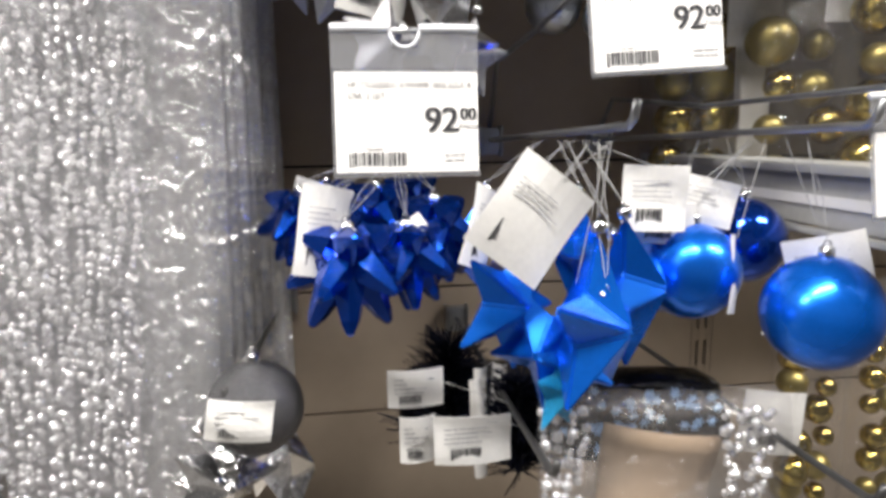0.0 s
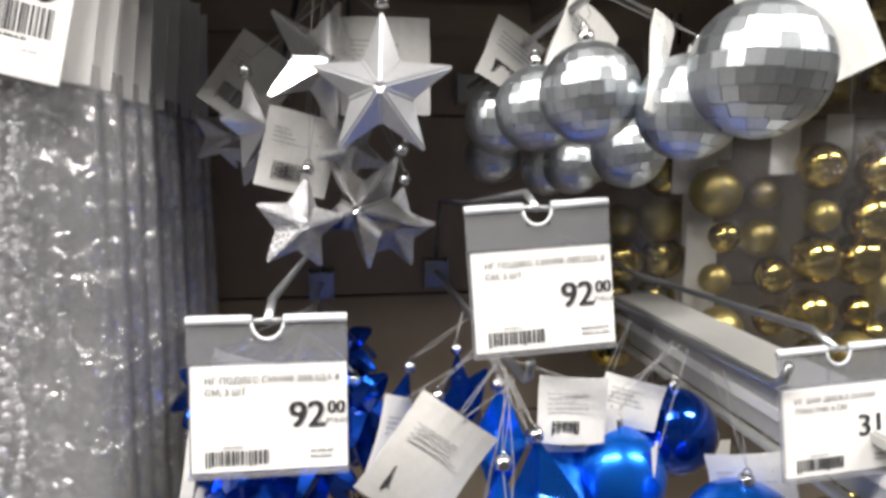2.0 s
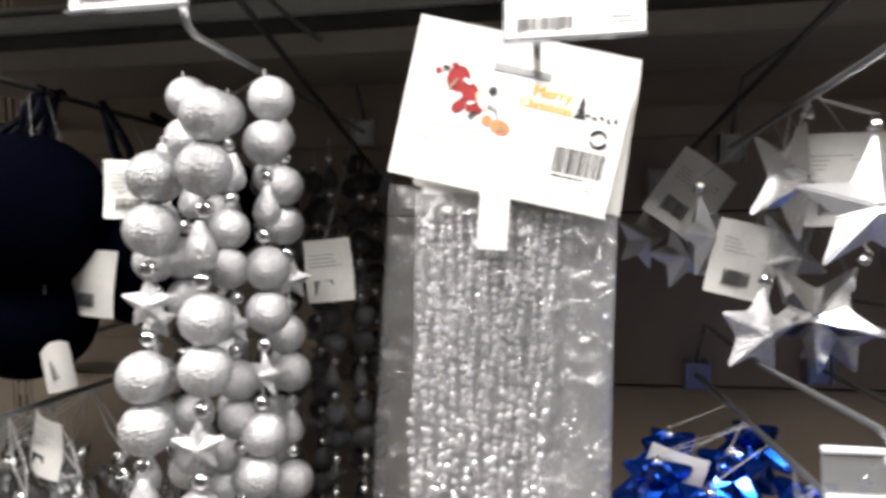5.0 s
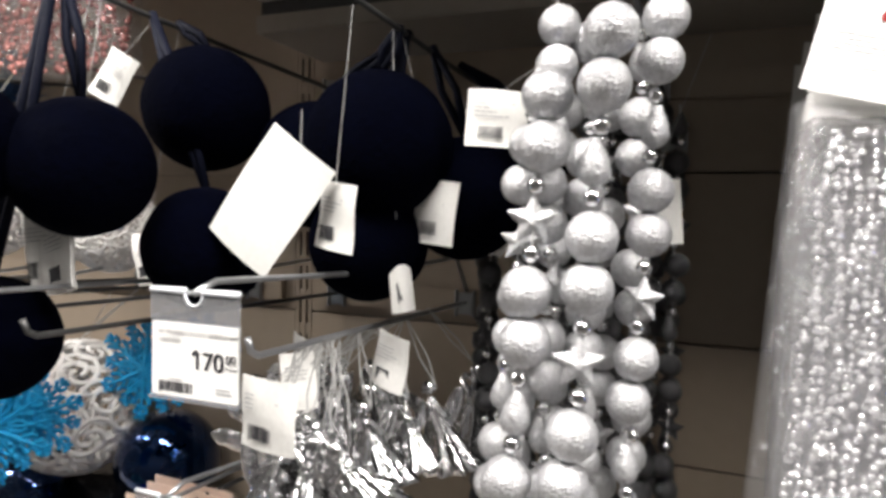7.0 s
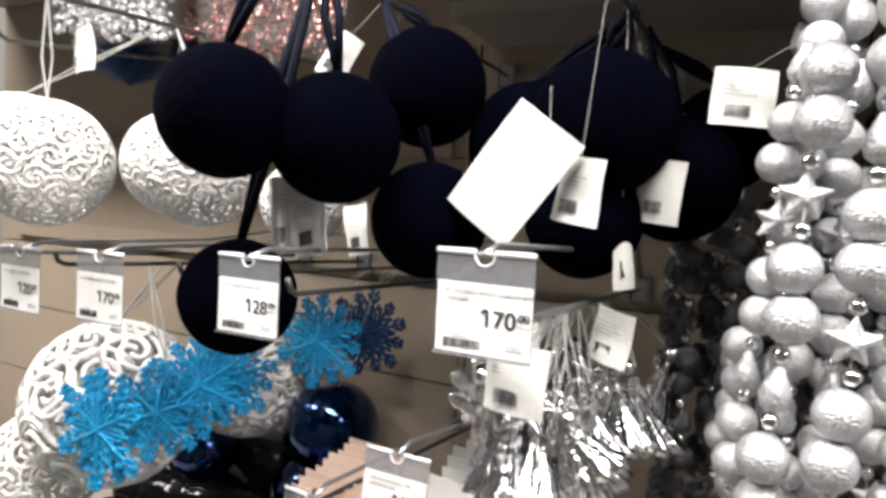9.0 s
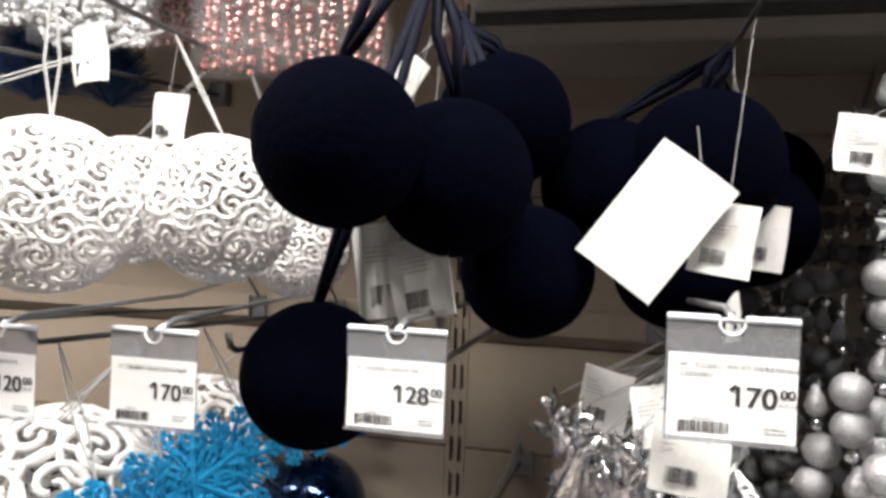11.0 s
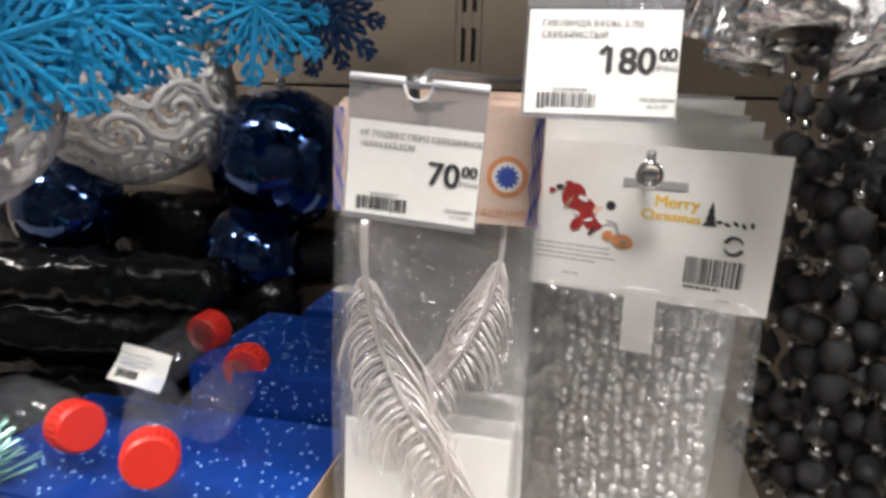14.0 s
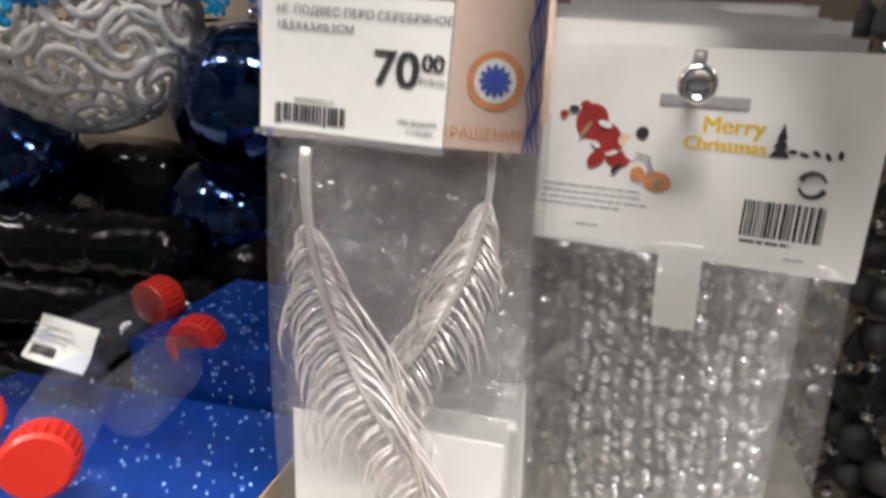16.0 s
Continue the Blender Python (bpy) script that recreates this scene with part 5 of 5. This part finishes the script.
def bottle(cap, tail, label=True):
    """A small clear bottle lying down, its red screw cap at one end."""
    c, t = Vector(cap), Vector(tail)
    ln = (t - c).length
    b = thing("small_bottle", cap, "small clear plastic bottle with a red cap lying down", "bottle", "small bottles")
    b.matrix_basis = Matrix.Translation(c) @ (t - c).to_track_quat("Z", "Y").to_matrix().to_4x4()
    bm = bmesh.new()
    lathe(bm, [(0.0135, -0.010), (0.0150, -0.008), (0.0155, 0.008), (0.0150, 0.009)], 24)
    for k in range(24):
        a = 2 * math.pi * k / 24
        tube(bm, [(0.0154 * math.cos(a), 0.0154 * math.sin(a), -0.007), (0.0154 * math.cos(a), 0.0154 * math.sin(a), 0.007)], 0.0006, 4)
    part("screw_cap", bm, RED, b, "red ribbed screw cap")
    bm = bmesh.new()
    lathe(bm, [(0.009, 0.009), (0.009, 0.016), (0.017, 0.028), (0.0185, 0.034), (0.0175, ln * 0.6), (0.0185, ln * 0.62), (0.0185, ln * 0.95), (0.015, ln)], 24)
    part("bottle_body", smooth(bm), CLEAR, b, "clear plastic body")
    if label:
        bm = bmesh.new()
        lathe(bm, [(0.0188, ln * 0.64), (0.0190, ln * 0.65), (0.0190, ln * 0.84), (0.0188, ln * 0.85)], 24)
        part("bottle_label", smooth(bm), PAPER, b, "white wrap label")
    return b


bottle((-0.906, -0.260, 1.141), (-0.918, -0.340, 1.129), False)
paper_label((-0.909, -0.335, 1.155), 0.040, 0.026, ry=8, rx=-35, bend=0.006, seed=151, hang=(-0.918, -0.300, 1.129))
bottle((-0.857, -0.290, 1.130), (-0.844, -0.370, 1.127), False)
bottle((-0.844, -0.420, 1.131), (-0.90, -0.34, 1.118), False)
bottle((-0.914, -0.396, 1.127), (-1.01, -0.35, 1.11), False)
for k, (x, y, z, ln, rz) in enumerate(((-1.08, -0.16, 1.06, 0.36, 4), (-1.07, -0.22, 1.105, 0.34, 8), (-1.08, -0.12, 1.12, 0.38, -3), (-1.10, -0.28, 1.055, 0.30, 12), (-1.02, -0.08, 1.16, 0.34, 2), (-1.08, -0.20, 1.15, 0.30, 6))):
    rl = thing("black_roll", (x, y, z), "glossy black film-wrapped roll lying on the shelf", "roll", "black rolls", rz=rz)
    bm = bmesh.new()
    m = pose(0, 0, 0, 0, 90, 0)
    lathe(bm, [(0.012, -ln / 2), *[(0.031 + 0.002 * math.sin(9 * j + k), -ln / 2 + 0.01 + (ln - 0.02) * j / 27) for j in range(28)], (0.010, ln / 2)], 28, m)
    for v in bm.verts:
        q = 1 + 0.16 * noise.noise(v.co * 38 + Vector((k, 0, 0))) + 0.10 * noise.noise(v.co * 110 + Vector((0, k, 0)))
        v.co = Vector((v.co.x, v.co.y * q, v.co.z * q))
    part("wrapped_roll", smooth(bm), BLACKBAG, rl)


for x, y, z, w, h, sd in ((-1.09, -0.075, 1.175, 0.20, 0.10, 31), (-1.28, -0.08, 1.22, 0.20, 0.16, 32)):
    soft_pack((x, y, z), w, h, 0.09, BLACKBAG, "black glossy wrapped pack behind the snowflakes", sd)


def tinsel(at, h, r, n, material, label, seed, rz=0):
    """A branch of tinsel: a wire with very many thin bright strips."""
    rnd = random.Random(seed)
    t = thing("tinsel_branch", at, label, "tinsel", "tinsel branches", rz=rz)
    vs, fs = [], []
    for _ in range(n):
        z, a, q = rnd.uniform(0, h), rnd.uniform(0, 6.28), r * rnd.uniform(0.5, 1.0)
        q *= 1 - 0.55 * z / h
        d = Vector((math.cos(a), math.sin(a), rnd.uniform(0.1, 0.9))).normalized()
        s = d.cross(Vector((rnd.uniform(-1, 1), rnd.uniform(-1, 1), 1))).normalized() * 0.0007
        b, e = Vector((0, 0, z)), Vector((0, 0, z)) + d * q
        k = len(vs)
        vs += [tuple(b - s), tuple(b + s), tuple(e + s * 0.6), tuple(e - s * 0.6)]
        fs.append((k, k + 1, k + 2, k + 3))
    me = bpy.data.meshes.new("needles")
    me.from_pydata(vs, [], fs)
    me.materials.append(material)
    tagged(part("needles", me, material, t), kind="stuff")
    bm = bmesh.new()
    tube(bm, [(0, 0, 0), (0, 0, h)], 0.002, 6)
    part("stem_wire", bm, WIRE, t)
    return t


tinsel((-1.020, -0.455, 1.100), 0.11, 0.060, 1500, TEAL, "teal green metallic tinsel branch on the shelf", 1)
tinsel((-1.060, -0.420, 1.073), 0.13, 0.06, 1200, TEAL, "teal green metallic tinsel branch on the shelf", 2)
tinsel((-0.975, -0.440, 1.085), 0.05, 0.065, 1100, TEAL, "teal green metallic tinsel branch on the shelf", 3)


# ---- rose and silver bead bags over the openwork balls ----
def bead_bag(at, w, h, material, label, seed, rz=0):
    b = thing("bead_bag", at, label, "bead bag", "bead bags", rz=rz)
    tagged(part("beads", bead_strings(w * 0.9, h * 0.92, 16, 0.0042, seed, material), material, b, "small beads", m=pose(0, 0, -0.01)), kind="stuff")
    part("bag", smooth(sheet(w, h, 0.034, 12, 16, wave=0.005, seed=seed)), BAG, b, "crinkled clear bag")
    bm = bmesh.new()
    tube(bm, [(0, 0, -0.004), (0, 0.0, 0.08)], 0.0012, 5)
    part("hanger", bm, THREAD, b)
    return b


bead_bag((-0.872, -0.300, 1.916), 0.19, 0.145, PINK, "clear bag of rose metallic beads hanging above", 1, rz=10)
bead_bag((-1.048, -0.220, 1.980), 0.16, 0.15, PINK, "clear bag of rose metallic beads hanging above", 2, rz=-6)
bead_bag((-1.063, -0.340, 1.915), 0.13, 0.12, GLITTER, "clear bag of silver beads hanging above", 3)
bead_bag((-1.163, -0.340, 1.917), 0.12, 0.10, GLITTER, "clear bag of silver beads hanging above", 4)
tinsel((-1.287, -0.180, 1.778), 0.08, 0.09, 1600, CYAN_D, "dark blue tinsel bunch behind the openwork balls", 5)
tinsel((-1.219, -0.120, 1.783), 0.08, 0.08, 1300, CYAN_D, "dark blue tinsel bunch behind the openwork balls", 6)
tinsel((0.165, -0.200, 1.240), 0.09, 0.075, 1400, RIBBON, "black tinsel bunch on the lower hook", 7)
tinsel((0.215, -0.260, 1.235), 0.08, 0.060, 1100, RIBBON, "black tinsel bunch on the lower hook", 8)
